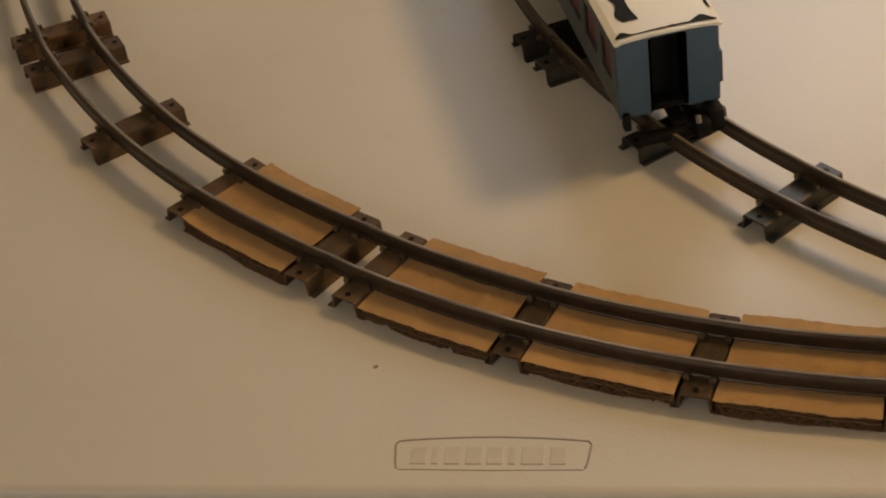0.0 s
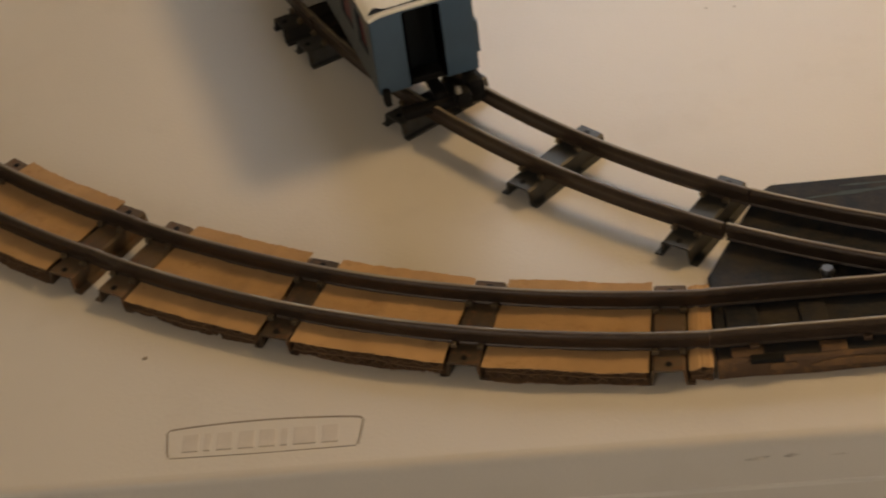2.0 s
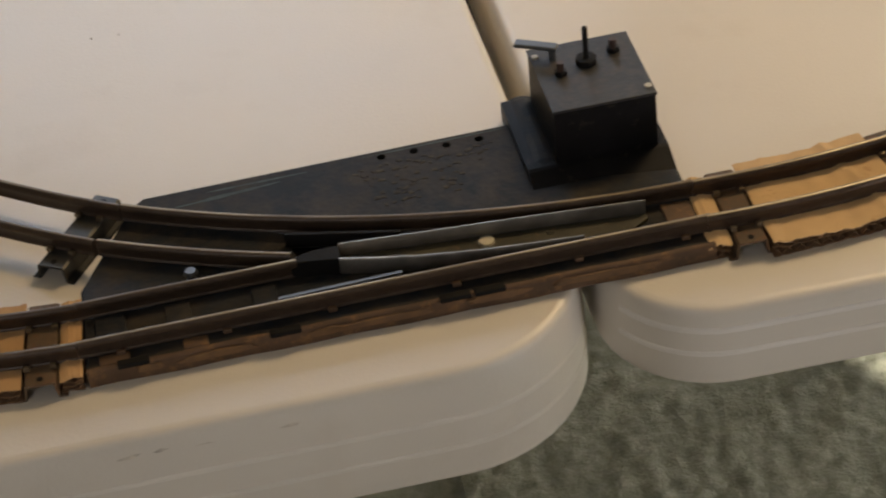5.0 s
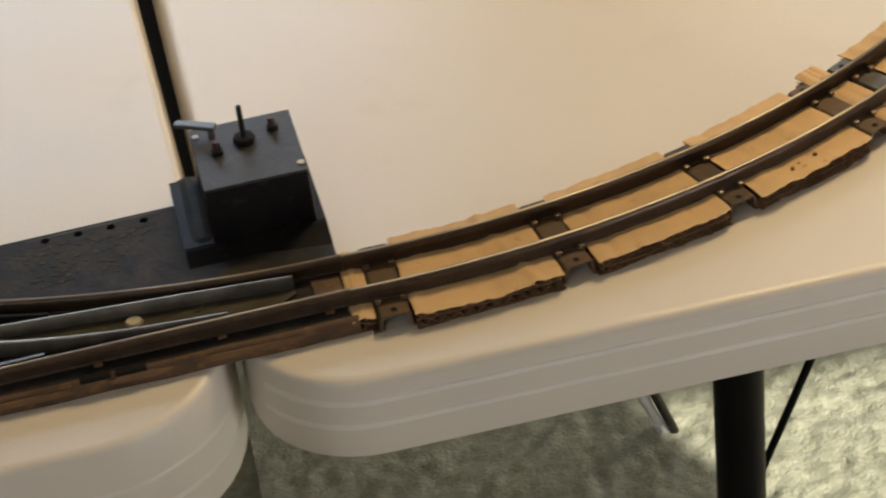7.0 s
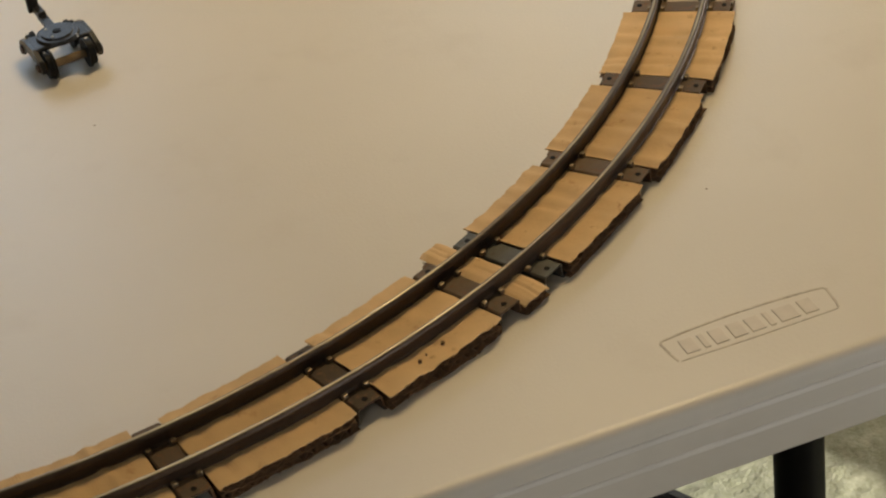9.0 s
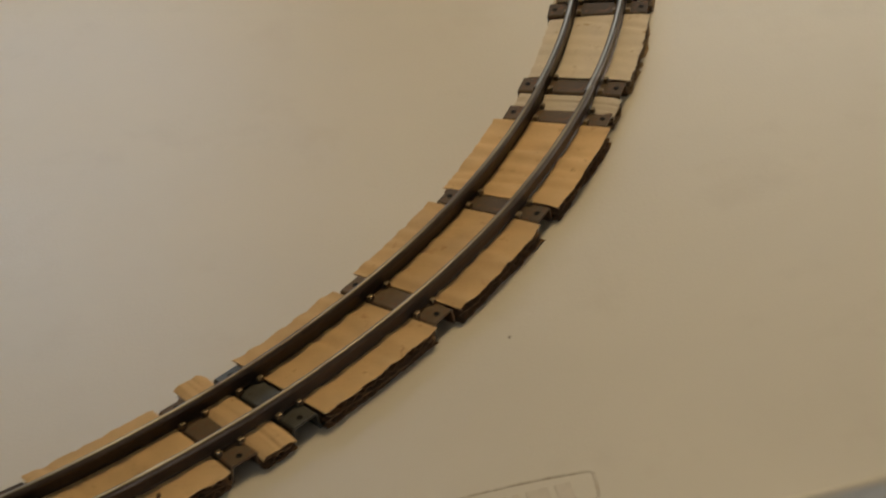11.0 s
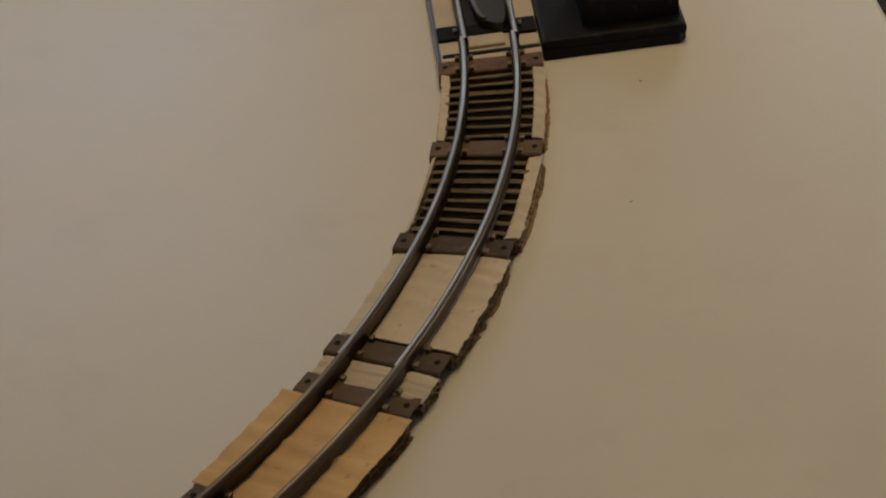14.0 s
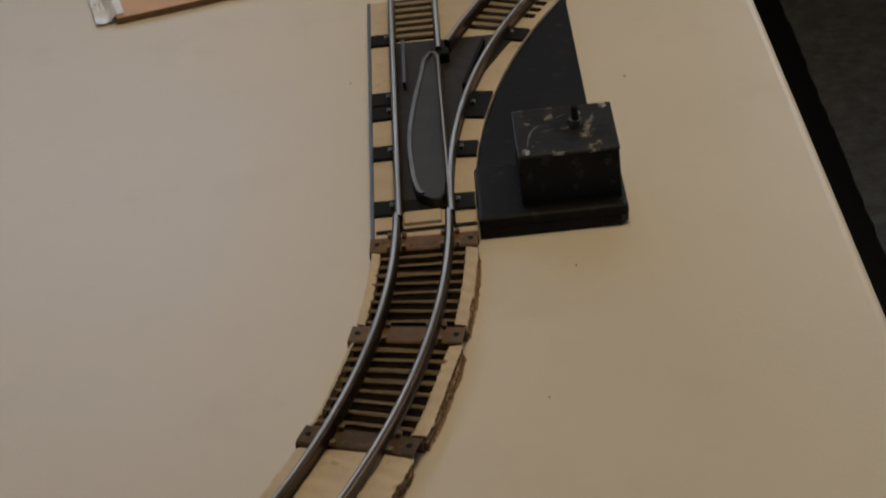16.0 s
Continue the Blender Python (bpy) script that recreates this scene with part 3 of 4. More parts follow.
def packing(key, a0, a1, r_in, r_out, seed, label, top_mat, thick=0.0073, wave=0.0001, torn=0.0, creases=1, edge=CARD_SHADE, puff=0.0):
    side, x, y, turn = SECTIONS[key]
    t = thing("cardboard_packing", label, "cardboard", pose(x, y, TOP, 0, 0, turn), "cardboard packing under the track")
    rnd = random.Random(seed * 7 + 1)
    half = thick / 2
    part("top_sheet", card_top(side, a0, a1, R - r_in, R + r_out, seed, thick + 0.0004, wave, 0.0, torn, creases, puff), top_mat, t)
    sh = rnd.uniform(-0.0016, -0.0004)
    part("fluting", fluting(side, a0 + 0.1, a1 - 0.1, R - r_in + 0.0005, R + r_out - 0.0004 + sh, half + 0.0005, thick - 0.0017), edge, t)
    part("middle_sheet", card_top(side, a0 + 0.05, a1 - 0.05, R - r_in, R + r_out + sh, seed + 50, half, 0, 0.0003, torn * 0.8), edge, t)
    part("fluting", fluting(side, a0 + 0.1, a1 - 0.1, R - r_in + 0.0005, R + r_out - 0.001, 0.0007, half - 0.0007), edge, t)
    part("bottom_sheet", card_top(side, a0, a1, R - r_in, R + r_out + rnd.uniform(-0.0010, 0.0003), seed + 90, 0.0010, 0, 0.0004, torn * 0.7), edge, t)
    return t


W = math.degrees(0.0072 / R)
BROWN = "brown corrugated cardboard scrap packed under the rails between ties"
t0, t1, t2, t3 = (LEAD + k * PITCH for k in range(4))
J = 30.0
packing("A1", t0 + W, t1 - W, 0.027, 0.0245, 1, BROWN, CARD_RED)
packing("A1", t1 + W, t2 - W, 0.027, 0.0245, 2, BROWN, CARD_RED)
packing("A1", t2 + W, t3 - W, 0.027, 0.0245, 3, BROWN, CARD_RED)
packing("A1", -0.15, t0 - W, 0.024, 0.0235, 4, "small brown cardboard scrap at the end of the switch", CARD_RED, torn=0.0008, creases=0, puff=0.0008)
packing("A2", t0 + W, t1 - W, 0.027, 0.0245, 5, BROWN, CARD_RED)
packing("B1", t0 + W, t1 - W, 0.0270, 0.0275, 6, BROWN, CARD, wave=0.00018, torn=0.0008, creases=4)
packing("B1", t1 + W, t2 - W, 0.0285, 0.0275, 7, BROWN, CARD, wave=0.00018, torn=0.0008, creases=4)
punched = packing("B1", t2 + W, t3 - W, 0.0285, 0.0275, 8, BROWN, CARD, wave=0.00018, torn=0.0008, creases=4)
for a, lateral, size in ((24.4, 0.0186, 0.0011), (22.8, 0.0200, 0.0009), (23.3, 0.0190, 0.0005)):
    r_ = R + lateral
    x, y = r_ * math.sin(radians(a)), R - r_ * math.cos(radians(a))
    part("puncture", tube((x, y, 0.0065), (x, y, 0.0086), size, 10, size * 0.8), CARD_SHADE, punched, "small dark puncture")
packing("B1", -0.2, t0 - W, 0.0225, 0.022, 9, "small brown cardboard scrap at the end of the switch", CARD, torn=0.0008, creases=0, puff=0.0008)
packing("B2", -LEAD + W, t0 - W, 0.0305, 0.0275, 10, "small curled brown cardboard scrap at a track joint", CARD, puff=0.0016)
packing("B2", t0 + W, t1 - W, 0.0282, 0.0275, 11, BROWN, CARD, wave=0.00034, torn=0.0004, creases=4)
packing("B2", t1 + W, t2 - W, 0.0282, 0.0275, 12, BROWN, CARD, wave=0.00034, torn=0.0004, creases=4)
packing("B2", t2 + W, t3 - W, 0.0282, 0.0275, 13, BROWN, CARD, wave=0.00034, torn=0.0004, creases=4)
packing("B3", -LEAD + W, t0 - W, 0.022, 0.026, 14, "small pale cardboard scrap at a track joint", PALE, edge=PALE_EDGE, puff=0.0008)
packing("B3", t0 + W, t1 - W, 0.023, 0.026, 15, "pale corrugated cardboard piece with torn outer edge", PALE, torn=0.0006, creases=2, edge=PALE_EDGE)


def ribbed_packing(key, a0, a1, r_in, r_out, seed, lap):
    """Corrugated board with its top sheet stripped: pale ribs over hollows painted dark for their shade, pale uncut
    strips at the sides.
    """
    side, x, y, turn = SECTIONS[key]
    t = thing("cardboard_packing", "stripped corrugated cardboard with pale ribs over hollows painted dark", "cardboard", pose(x, y, TOP, 0, 0, turn), "cardboard packing under the track")
    part("bottom_sheet", card_top(side, a0, a1, R - r_in, R + 0.0204, seed, 0.0014, 0), HOLLOW_SHADE, t)
    n = 8
    step = (a1 - a0) / n
    for i in range(n):
        c = a0 + step * (i + 0.5)
        rnd = random.Random(seed * 31 + i)
        part("rib", card_top(side, c - step * 0.15, c + step * 0.15, R - 0.0215 + rnd.uniform(-0.001, 0.001), R + 0.0203 + rnd.uniform(-0.001, 0.001), seed * 9 + i, 0.0070, 0), FLUTE, t)
    for r0, r1 in ((R + 0.0190, R + r_out), (R - r_in - 0.0006, R - 0.0192 - lap)):
        part("side_strip", card_top(side, a0, a1, r0, r1, seed + 3, 0.0074, 0, 0.0, 0.0007), PALE, t)
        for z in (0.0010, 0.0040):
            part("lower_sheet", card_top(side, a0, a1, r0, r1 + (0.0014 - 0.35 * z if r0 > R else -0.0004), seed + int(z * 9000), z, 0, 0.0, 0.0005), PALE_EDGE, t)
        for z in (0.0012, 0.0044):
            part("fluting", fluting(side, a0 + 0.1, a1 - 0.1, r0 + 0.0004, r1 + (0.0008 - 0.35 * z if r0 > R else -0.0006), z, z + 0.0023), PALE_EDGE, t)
    return t


ribbed_packing("B3", t1 + W, t2 - W, 0.0225, 0.0255, 17, 0.0022)
ribbed_packing("B3", t2 + W, t3 - W, 0.0225, 0.0245, 18, 0.0)

# ---- first switch ----
SW = pose(-0.1494, 0.1045, TOP, 0, 0, 1.75)
LONG = 0.2545
PLATE = 0.0068


def rail_run(points):
    return sweep(RAIL_PROFILE, points)


sw1 = thing("track_switch", "worn black and rusty toy track switch with control box", "toy track", SW, "track switches")
plate = [(0.0015, -0.0210), (LONG, -0.0210), (LONG, 0.033), (0.200, 0.040), (0.200, 0.0872), (0.033, 0.0852), (0.0270, 0.0800), (0.0025, 0.030)]
part("base_plate", slab(plate, 0.0, PLATE, 0.0014), WORN, sw1)
part("skirt", sweep([(-0.0012, 0), (0.0012, 0), (0.0009, 0.0070), (0.0002, 0.0076), (-0.0012, 0.0077)], [(0.0015 + (LONG - 0.0015) * i / 20, -0.0214 + 0.0004 * math.sin(i * 1.7), 0) for i in range(21)]), RUST, sw1, "rusty brown side skirt with orange patches")
ORANGE = mat("orange_patch", (0.150, 0.078, 0.030), 0.65, vary=0.2, scale=60, second=(0.095, 0.052, 0.026), spots=0.56, spread=0.3)


def worn_patch(x, w, h, z, seed, y=-0.0231):
    """An uneven flat patch on the upright skirt where the paint has gone."""
    rnd = random.Random(seed)
    bm = bmesh.new()
    ring = []
    for i in range(22):
        a = 2 * math.pi * i / 22
        k = rnd.uniform(0.7, 1.0)
        ring.append((x + w / 2 * k * math.copysign(abs(math.cos(a)) ** 0.6, math.cos(a)), z + h / 2 * k * math.copysign(abs(math.sin(a)) ** 0.7, math.sin(a))))
    front = [bm.verts.new((u, y, v)) for u, v in ring]
    back = [bm.verts.new((u, y + 0.0008, v)) for u, v in ring]
    bm.faces.new(front)
    for i in range(22):
        bm.faces.new((front[i], front[(i + 1) % 22], back[(i + 1) % 22], back[i]))
    return bm


for k, (x, w) in enumerate(((0.026, 0.012), (0.052, 0.034), (0.096, 0.016), (0.118, 0.046), (0.166, 0.03), (0.210, 0.052))):
    part("bare_patch", worn_patch(x, w, 0.0040, 0.0046, 60 + k), ORANGE, sw1, "orange worn patch")
for x in (0.020, 0.080, 0.148, 0.162):
    part("lug", block(x, -0.0214, 0.0076, 0.0125, 0.0036, 0.0022, bevel=0.0006), SCAR, sw1, "small dark bent lug")
part("rail", rail_run([(-0.0004 + (LONG + 0.0008) * i / 10, -HALF, TIE_TOP) for i in range(11)]), RAIL, sw1, smooth=True)
FROG = 0.0900
part("rail", rail_run([(0.0 + FROG * i / 6, HALF, TIE_TOP) for i in range(7)]), RAIL, sw1, smooth=True)


def div(r, a0, a1, z, n=14):
    """The diverging route, which leaves the straight one at the box end and bends to the far side."""
    return [(LONG - r * math.sin(radians(a0 + (a1 - a0) * i / n)), R - r * math.cos(radians(a0 + (a1 - a0) * i / n)), z) for i in range(n + 1)]


part("rail", rail_run(div(R - HALF, 0, 29.3, TIE_TOP, 24)), RAIL, sw1, smooth=True)
part("rail", rail_run(div(R + HALF, 19.6, 29.3, TIE_TOP, 10)), RAIL, sw1, smooth=True)
part("frog", slab([(0.084, 0.0135), (0.098, 0.0170), (0.108, 0.0168), (0.108, 0.0075), (0.098, 0.0095), (0.088, 0.0105)], PLATE - 0.0002, 0.0146, 0.0008), SCAR, sw1, "blackened frog casting")
UPPER = [(0.108, 0.0171), (0.143, 0.0138), (0.186, 0.0101), (0.212, 0.0076), (0.233, 0.0056)]
LOWER = [(0.107, 0.0078), (0.123, 0.0032), (0.140, -0.0009), (0.162, -0.0048), (0.184, -0.0072), (0.204, -0.0088)]
part("moving_tongue", slab([(x, y - 0.0004) for x, y in UPPER] + [(0.233, 0.0020), (0.222, -0.0060)] + [(x, y + 0.0004) for x, y in LOWER[::-1]], PLATE - 0.0002, 0.0088, 0.0006), BLADE, sw1, "olive-grey moving tongue plate")
POINT = [(-0.0007, 0), (0.0007, 0), (0.0008, 0.0070), (0.0003, 0.0078), (-0.0003, 0.0078), (-0.0008, 0.0070)]
part("point_rail", sweep(POINT, [(x, y, 0.0072) for x, y in UPPER]), STEEL, sw1, "bright worn point rail", smooth=True)
part("point_rail", sweep(POINT, [(x, y, 0.0072) for x, y in LOWER]), STEEL, sw1, "bright worn point rail", smooth=True)
part("rivet", tube((0.1670, 0.0068, 0.0084), (0.1670, 0.0068, 0.0098), 0.0038, 18, 0.0030), RIVET, sw1, "pale round rivet")
part("rivet", tube((0.193, 0.0050, 0.0084), (0.193, 0.0050, 0.0094), 0.0020, 14, 0.0014), BLADE, sw1, "small olive rivet")
part("bolt", tube((0.0478, 0.0218, 0.004), (0.0478, 0.0218, 0.0118), 0.0019, 12), DULL, sw1, "small steel contact bolt")
part("bolt_head", tube((0.0478, 0.0218, 0.0112), (0.0478, 0.0218, 0.0128), 0.0030, 16, 0.0022), DULL, sw1)
GUARD = [(-0.0009, 0), (0.0009, 0), (0.0008, 0.0064), (-0.0008, 0.0064)]
part("guard_rail", sweep(GUARD, [(0.088 + 0.046 * i / 6, 0.0330 - 0.0130 * i / 6, 0.0066) for i in range(7)]), SCAR, sw1, "black guard rail", smooth=False)
part("guard_rail", sweep(GUARD, [(0.080 + 0.050 * i / 6, -0.0072 + 0.0012 * i / 6, 0.0066) for i in range(7)]), DULL, sw1, "dull steel guard rail")
part("slot", slab([(0.090, 0.0300), (0.092, 0.0195), (0.106, 0.0185), (0.134, 0.0165), (0.134, 0.0190), (0.112, 0.0245)], PLATE - 0.001, PLATE + 0.0003), HOLE, sw1, "slot with its shade filled in black")
for i in range(4):
    part("wire_hole", tube((0.1365 + 0.0143 * i, 0.0808 - 0.0002 * i, PLATE - 0.0002), (0.1365 + 0.0143 * i, 0.0808 - 0.0002 * i, PLATE + 0.00015), 0.0019, 12), HOLE, sw1)
for i, (x, y, w) in enumerate([(0.040, 0.0, 0.010), (0.013, 0.0, 0.012), (0.075, 0.0, 0.010), (0.013, -0.0172, 0.012), (0.045, -0.0172, 0.010), (0.246, 0.0, 0.012)]):
    part("sleeper_rib", block(x, y, PLATE + 0.0005, w, 0.018 if y == 0 else 0.006, 0.0016, bevel=0.0005), RUST if i > 2 else WORN, sw1)
for x in (0.016, 0.058, 0.100, 0.150, 0.200, 0.244):
    for y in (-HALF - 0.0030, -HALF + 0.0030):
        part("rail_clip", block(x, y, TIE_TOP + 0.0008, 0.0036, 0.0020, 0.0020, bevel=0.0005), RUST, sw1, "rusty bent clip")
random.seed(4)
for r_ in range(7):
    bm = bmesh.new()
    x = 0.117 + r_ * 0.0012 + random.uniform(0, 0.008)
    while x < 0.184 - r_ * 0.003:
        w = random.uniform(0.0007, 0.0034)
        if random.random() < 0.66:
            block(x + w / 2, 0.0745 - r_ * 0.0044 + random.uniform(-0.0016, 0.0016), PLATE + 0.00005, w, random.uniform(0.0006, 0.0022), 0.0003, turn=random.uniform(-35, 35), bm=bm)
        x += w + random.uniform(0.0001, 0.0022)
    part("worn_lettering", bm, PRINT, sw1, "row of worn brown marks")
SCRATCH = mat("greenish_scratch", (0.055, 0.070, 0.068), 0.6, vary=0.3, scale=200, spec=0.2)
for x0, y0, x1, y1, w in ((0.060, 0.0800, 0.104, 0.0805, 0.0009), (0.046, 0.0735, 0.092, 0.0775, 0.0014), (0.128, 0.0830, 0.196, 0.0845, 0.0008)):
    bm = bmesh.new()
    n = 16
    low, high = [], []
    for i in range(n + 1):
        f = i / n
        half = w * (0.25 + 0.75 * math.sin(math.pi * f)) * random.uniform(0.5, 1.0)
        low.append((x0 + (x1 - x0) * f, y0 + (y1 - y0) * f - half))
        high.append((x0 + (x1 - x0) * f, y0 + (y1 - y0) * f + half))
    ring = [bm.verts.new((x, y, PLATE + 0.00012)) for x, y in low + high[::-1]]
    bm.faces.new(ring)
    part("scratch", bm, SCRATCH, sw1, "pale greenish scratch in the enamel")
bm = sweep([(y, z) for y, z in ((-0.0285, 0.0), (-0.0285, 0.0032), (-0.0300, 0.0042), (-0.0450, 0.0098), (-0.0470, 0.0102), (-0.0990, 0.0102), (-0.0990, 0.0))], [(0.1935 + 0.0610 * i / 4, 0, 0) for i in range(5)])
part("box_base", bm, BLACK, sw1, "black sloping housing")
part("shoulder", block(0.2020, 0.0745, 0.0055, 0.0130, 0.0560, 0.0110, bevel=0.0050), WORN, sw1, "rounded worn shoulder of the housing")
part("control_box", block(0.2285, 0.0715, 0.0225, 0.0445, 0.0490, 0.0270, bevel=0.0010, taper=0.985), BLACK, sw1)
part("box_lid", block(0.2285, 0.0715, 0.0360, 0.0446, 0.0490, 0.0014, bevel=0.0004), LID, sw1, "dull worn lid")
part("post", tube((0.2285, 0.0780, 0.0365), (0.2285, 0.0780, 0.0545), 0.0012, 10), SCAR, sw1, "thin upright contact post")
part("post_nut", tube((0.2285, 0.0780, 0.0365), (0.2285, 0.0780, 0.0395), 0.0046, 8), SCAR, sw1)
for x, y in ((0.2160, 0.0730), (0.2415, 0.0830)):
    part("terminal", tube((x, y, 0.0365), (x, y, 0.0428), 0.0016, 10), COPPER, sw1, "short rusty terminal post")
    part("terminal_nut", tube((x, y, 0.0365), (x, y, 0.0385), 0.0028, 6), SCAR, sw1)
bm = block(0.2095, 0.0895, 0.0425, 0.0190, 0.0050, 0.0018, bevel=0.0008, turn=-30)
tube((0.2155, 0.0856, 0.0365), (0.2155, 0.0856, 0.0415), 0.0016, 10, bm=bm)
part("lever", bm, DULL, sw1, "grey metal lever")
part("lid_screw", tube((0.2485, 0.0525, 0.0362), (0.2485, 0.0525, 0.0374), 0.0016, 12), RIVET, sw1, "bright screw head")
part("lid_screw", tube((0.2085, 0.0890, 0.0362), (0.2085, 0.0890, 0.0374), 0.0014, 12), RIVET, sw1, "bright screw head")


# ---- second switch ----
SW2 = pose(0.5905, 0.5850, TOP, 0, 0, 90)
sw2 = thing("track_switch", "black toy track switch on pale roadbed with control box", "toy track", SW2, "track switches")


def soft_ring(points, steps=4):
    """A closed outline rounded through its points."""
    out = []
    n = len(points)
    for k in range(n):
        p0, p1, p2, p3 = (points[(k + d) % n] for d in (-1, 0, 1, 2))
        for i in range(steps):
            f = i / steps
            out.append(tuple(0.5 * (2 * b + (c - a) * f + (2 * a - 5 * b + 4 * c - d) * f * f + (3 * b - a - 3 * c + d) * f ** 3) for a, b, c, d in zip(p0, p1, p2, p3)))
    return out


LEAD_IN = 0.011
BED = 0.0070


def div2(r, a0, a1, z, n=14):
    return [(LEAD_IN + r * math.sin(radians(a0 + (a1 - a0) * i / n)), -R + r * math.cos(radians(a0 + (a1 - a0) * i / n)), z) for i in range(n + 1)]


left = 0.0240
right_edge = [(-0.0070, -0.0232)] + [(x, y) for x, y, _ in div2(R - 0.0232, 0, 29.6, 0, 12)]
bed = [(-0.0070, left)] + [(0.2505, left), (0.2505, -0.012)] + right_edge[::-1]
part("roadbed", slab(bed, 0.0, BED, 0.0006), PALE, sw2, "pale cardboard-coloured roadbed")
wing = [(-0.004, -0.0240)] + [(x, y - 0.0002) for x, y, _ in div2(R - 0.0236, 0.6, 29.6, 0, 12)] + [(0.243, -0.0820), (0.050, -0.0820), (0.046, -0.0915), (0.0005, -0.0915), (-0.004, -0.088)]
part("base_plate", slab(wing, 0.0, 0.0056, 0.0010), BLACK, sw2, "black enamelled base plate")
part("plate_lip", block(0.0215, -0.0578, 0.0070, 0.050, 0.068, 0.0056, bevel=0.0020), BLACK, sw2)
part("slide_plate", slab([(0.017, -0.0108), (0.017, 0.0108), (0.195, 0.0108), (0.193, -0.0545), (0.150, -0.0340), (0.110, -0.0205), (0.07, -0.0135)], 0.0062, 0.0076, 0.0003), mat("brown_black_plate", (0.022, 0.018, 0.013), 0.5, vary=0.35, scale=50, bump=0.3, second=(0.035, 0.026, 0.018), spots=0.58, spread=0.3, spec=0.2), sw2, "dark slide plate between the rails")


def switch_clip(x, y, turn):
    part("rail_clip", block(x, y, 0.0092, 0.0034, 0.0022, 0.0020, bevel=0.0005, turn=turn), DULL, sw2, "small bent steel clip")


for x, w in ((0.0193, 0.013), (0.0730, 0.0130), (0.1145, 0.013), (0.1295, 0.014), (0.1990, 0.0125)):
    part("tie", block(x, 0.0188, 0.0076, w, 0.0098, 0.0022, bevel=0.0005), SCAR, sw2)
    switch_clip(x, HALF + 0.0032, 0)
for a, w in ((1.0, 0.0140), (7.2, 0.0145), (12.8, 0.027), (22.6, 0.0135)):
    tx, ty = LEAD_IN + (R - 0.0176) * math.sin(radians(a)), -R + (R - 0.0176) * math.cos(radians(a))
    part("tie", block(tx, ty, 0.0076, w, 0.0110, 0.0022, bevel=0.0005, turn=-a), SCAR, sw2)
    switch_clip(LEAD_IN + (R - HALF - 0.0034) * math.sin(radians(a)), -R + (R - HALF - 0.0034) * math.cos(radians(a)), -a)
part("end_tie", block(0.0200, 0.0, 0.0073, 0.010, 0.0400, 0.0022, bevel=0.0005), SCAR, sw2, "black cross tie at the end of the switch")
part("end_tie", block(-0.0010, 0.0, 0.0066, 0.0030, 0.0460, 0.0020, bevel=0.0005), SCAR, sw2, "black cross tie at the end of the switch")
part("pale_block", block(0.0085, 0.0014, 0.0075, 0.0105, 0.0172, 0.0024, bevel=0.0008), PALE, sw2, "pale cardboard block between the rails")
for i in range(6):
    part("rib", block(0.2015 + i * 0.0082, 0.0, 0.0078, 0.0038, 0.0205, 0.0016, bevel=0.0003), FLUTE, sw2)
    a = 23.6 + i * 0.98
    tx, ty = LEAD_IN + R * math.sin(radians(a)), -R + R * math.cos(radians(a))
    part("rib", block(tx, ty, 0.0078, 0.0038, 0.0205, 0.0016, bevel=0.0003, turn=-a), FLUTE, sw2)
    tx, ty = LEAD_IN + (R - 0.0165) * math.sin(radians(a)), -R + (R - 0.0165) * math.cos(radians(a))
    if i > 1:
        part("hollow", block(tx, ty, 0.0070, 0.0040, 0.0060, 0.0012, bevel=0.0003, turn=-a), HOLLOW_SHADE, sw2, "hollow's shade painted dark at the rib's end")
part("edge_strip", block(0.1217, left + 0.0006, 0.0036, 0.2570, 0.0020, 0.0074, bevel=0.0006), DULL, sw2, "thin steel edge strip with a soft sheen")
# Dark beds paint the shade between the switch's ribs.
part("rib_bed", slab([(0.197, 0.0108), (0.2500, 0.0108), (0.2500, -0.0108), (0.197, -0.0108)], 0.0062, 0.00725), HOLLOW_SHADE, sw2)
part("rib_bed", slab([(x, y) for x, y, _ in div2(R + 0.0108, 23.1, 29.4, 0, 6)] + [(x, y) for x, y, _ in div2(R - 0.0108, 29.4, 23.1, 0, 6)], 0.0062, 0.00725), HOLLOW_SHADE, sw2)
part("rail", rail_run([(0.2505 * i / 10, HALF, TIE_TOP) for i in range(11)]), SHINY_RAIL, sw2, smooth=True)
part("rail", rail_run([(0.0, -HALF, TIE_TOP)] + div2(R - HALF, 0, 29.4, TIE_TOP, 24)), SHINY_RAIL, sw2, smooth=True)
part("rail", rail_run([(0.170 + 0.0805 * i / 5, -HALF, TIE_TOP) for i in range(6)]), SHINY_RAIL, sw2, smooth=True)
part("rail", rail_run(div2(R + HALF, 19.6, 29.4, TIE_TOP, 10)), SHINY_RAIL, sw2, smooth=True)
part("frog", block(0.1690, -0.0140, 0.0100, 0.008, 0.0065, 0.0065, bevel=0.001), SCAR, sw2, "black frog block")
part("point_rail", sweep([(u * 1.5, v) for u, v in POINT], [(0.012 + 0.149 * i / 10, -0.0117 + 0.0006 * i / 10, 0.0076) for i in range(11)]), SHINY_RAIL, sw2, "bright straight point rail", smooth=True)
tong = soft_ring([(0.021, -0.0098), (0.020, 0.0010), (0.030, 0.0042), (0.048, 0.0056), (0.078, 0.0060), (0.112, 0.0028), (0.140, -0.0012), (0.160, -0.0040), (0.161, -0.0100), (0.09, -0.0104)])
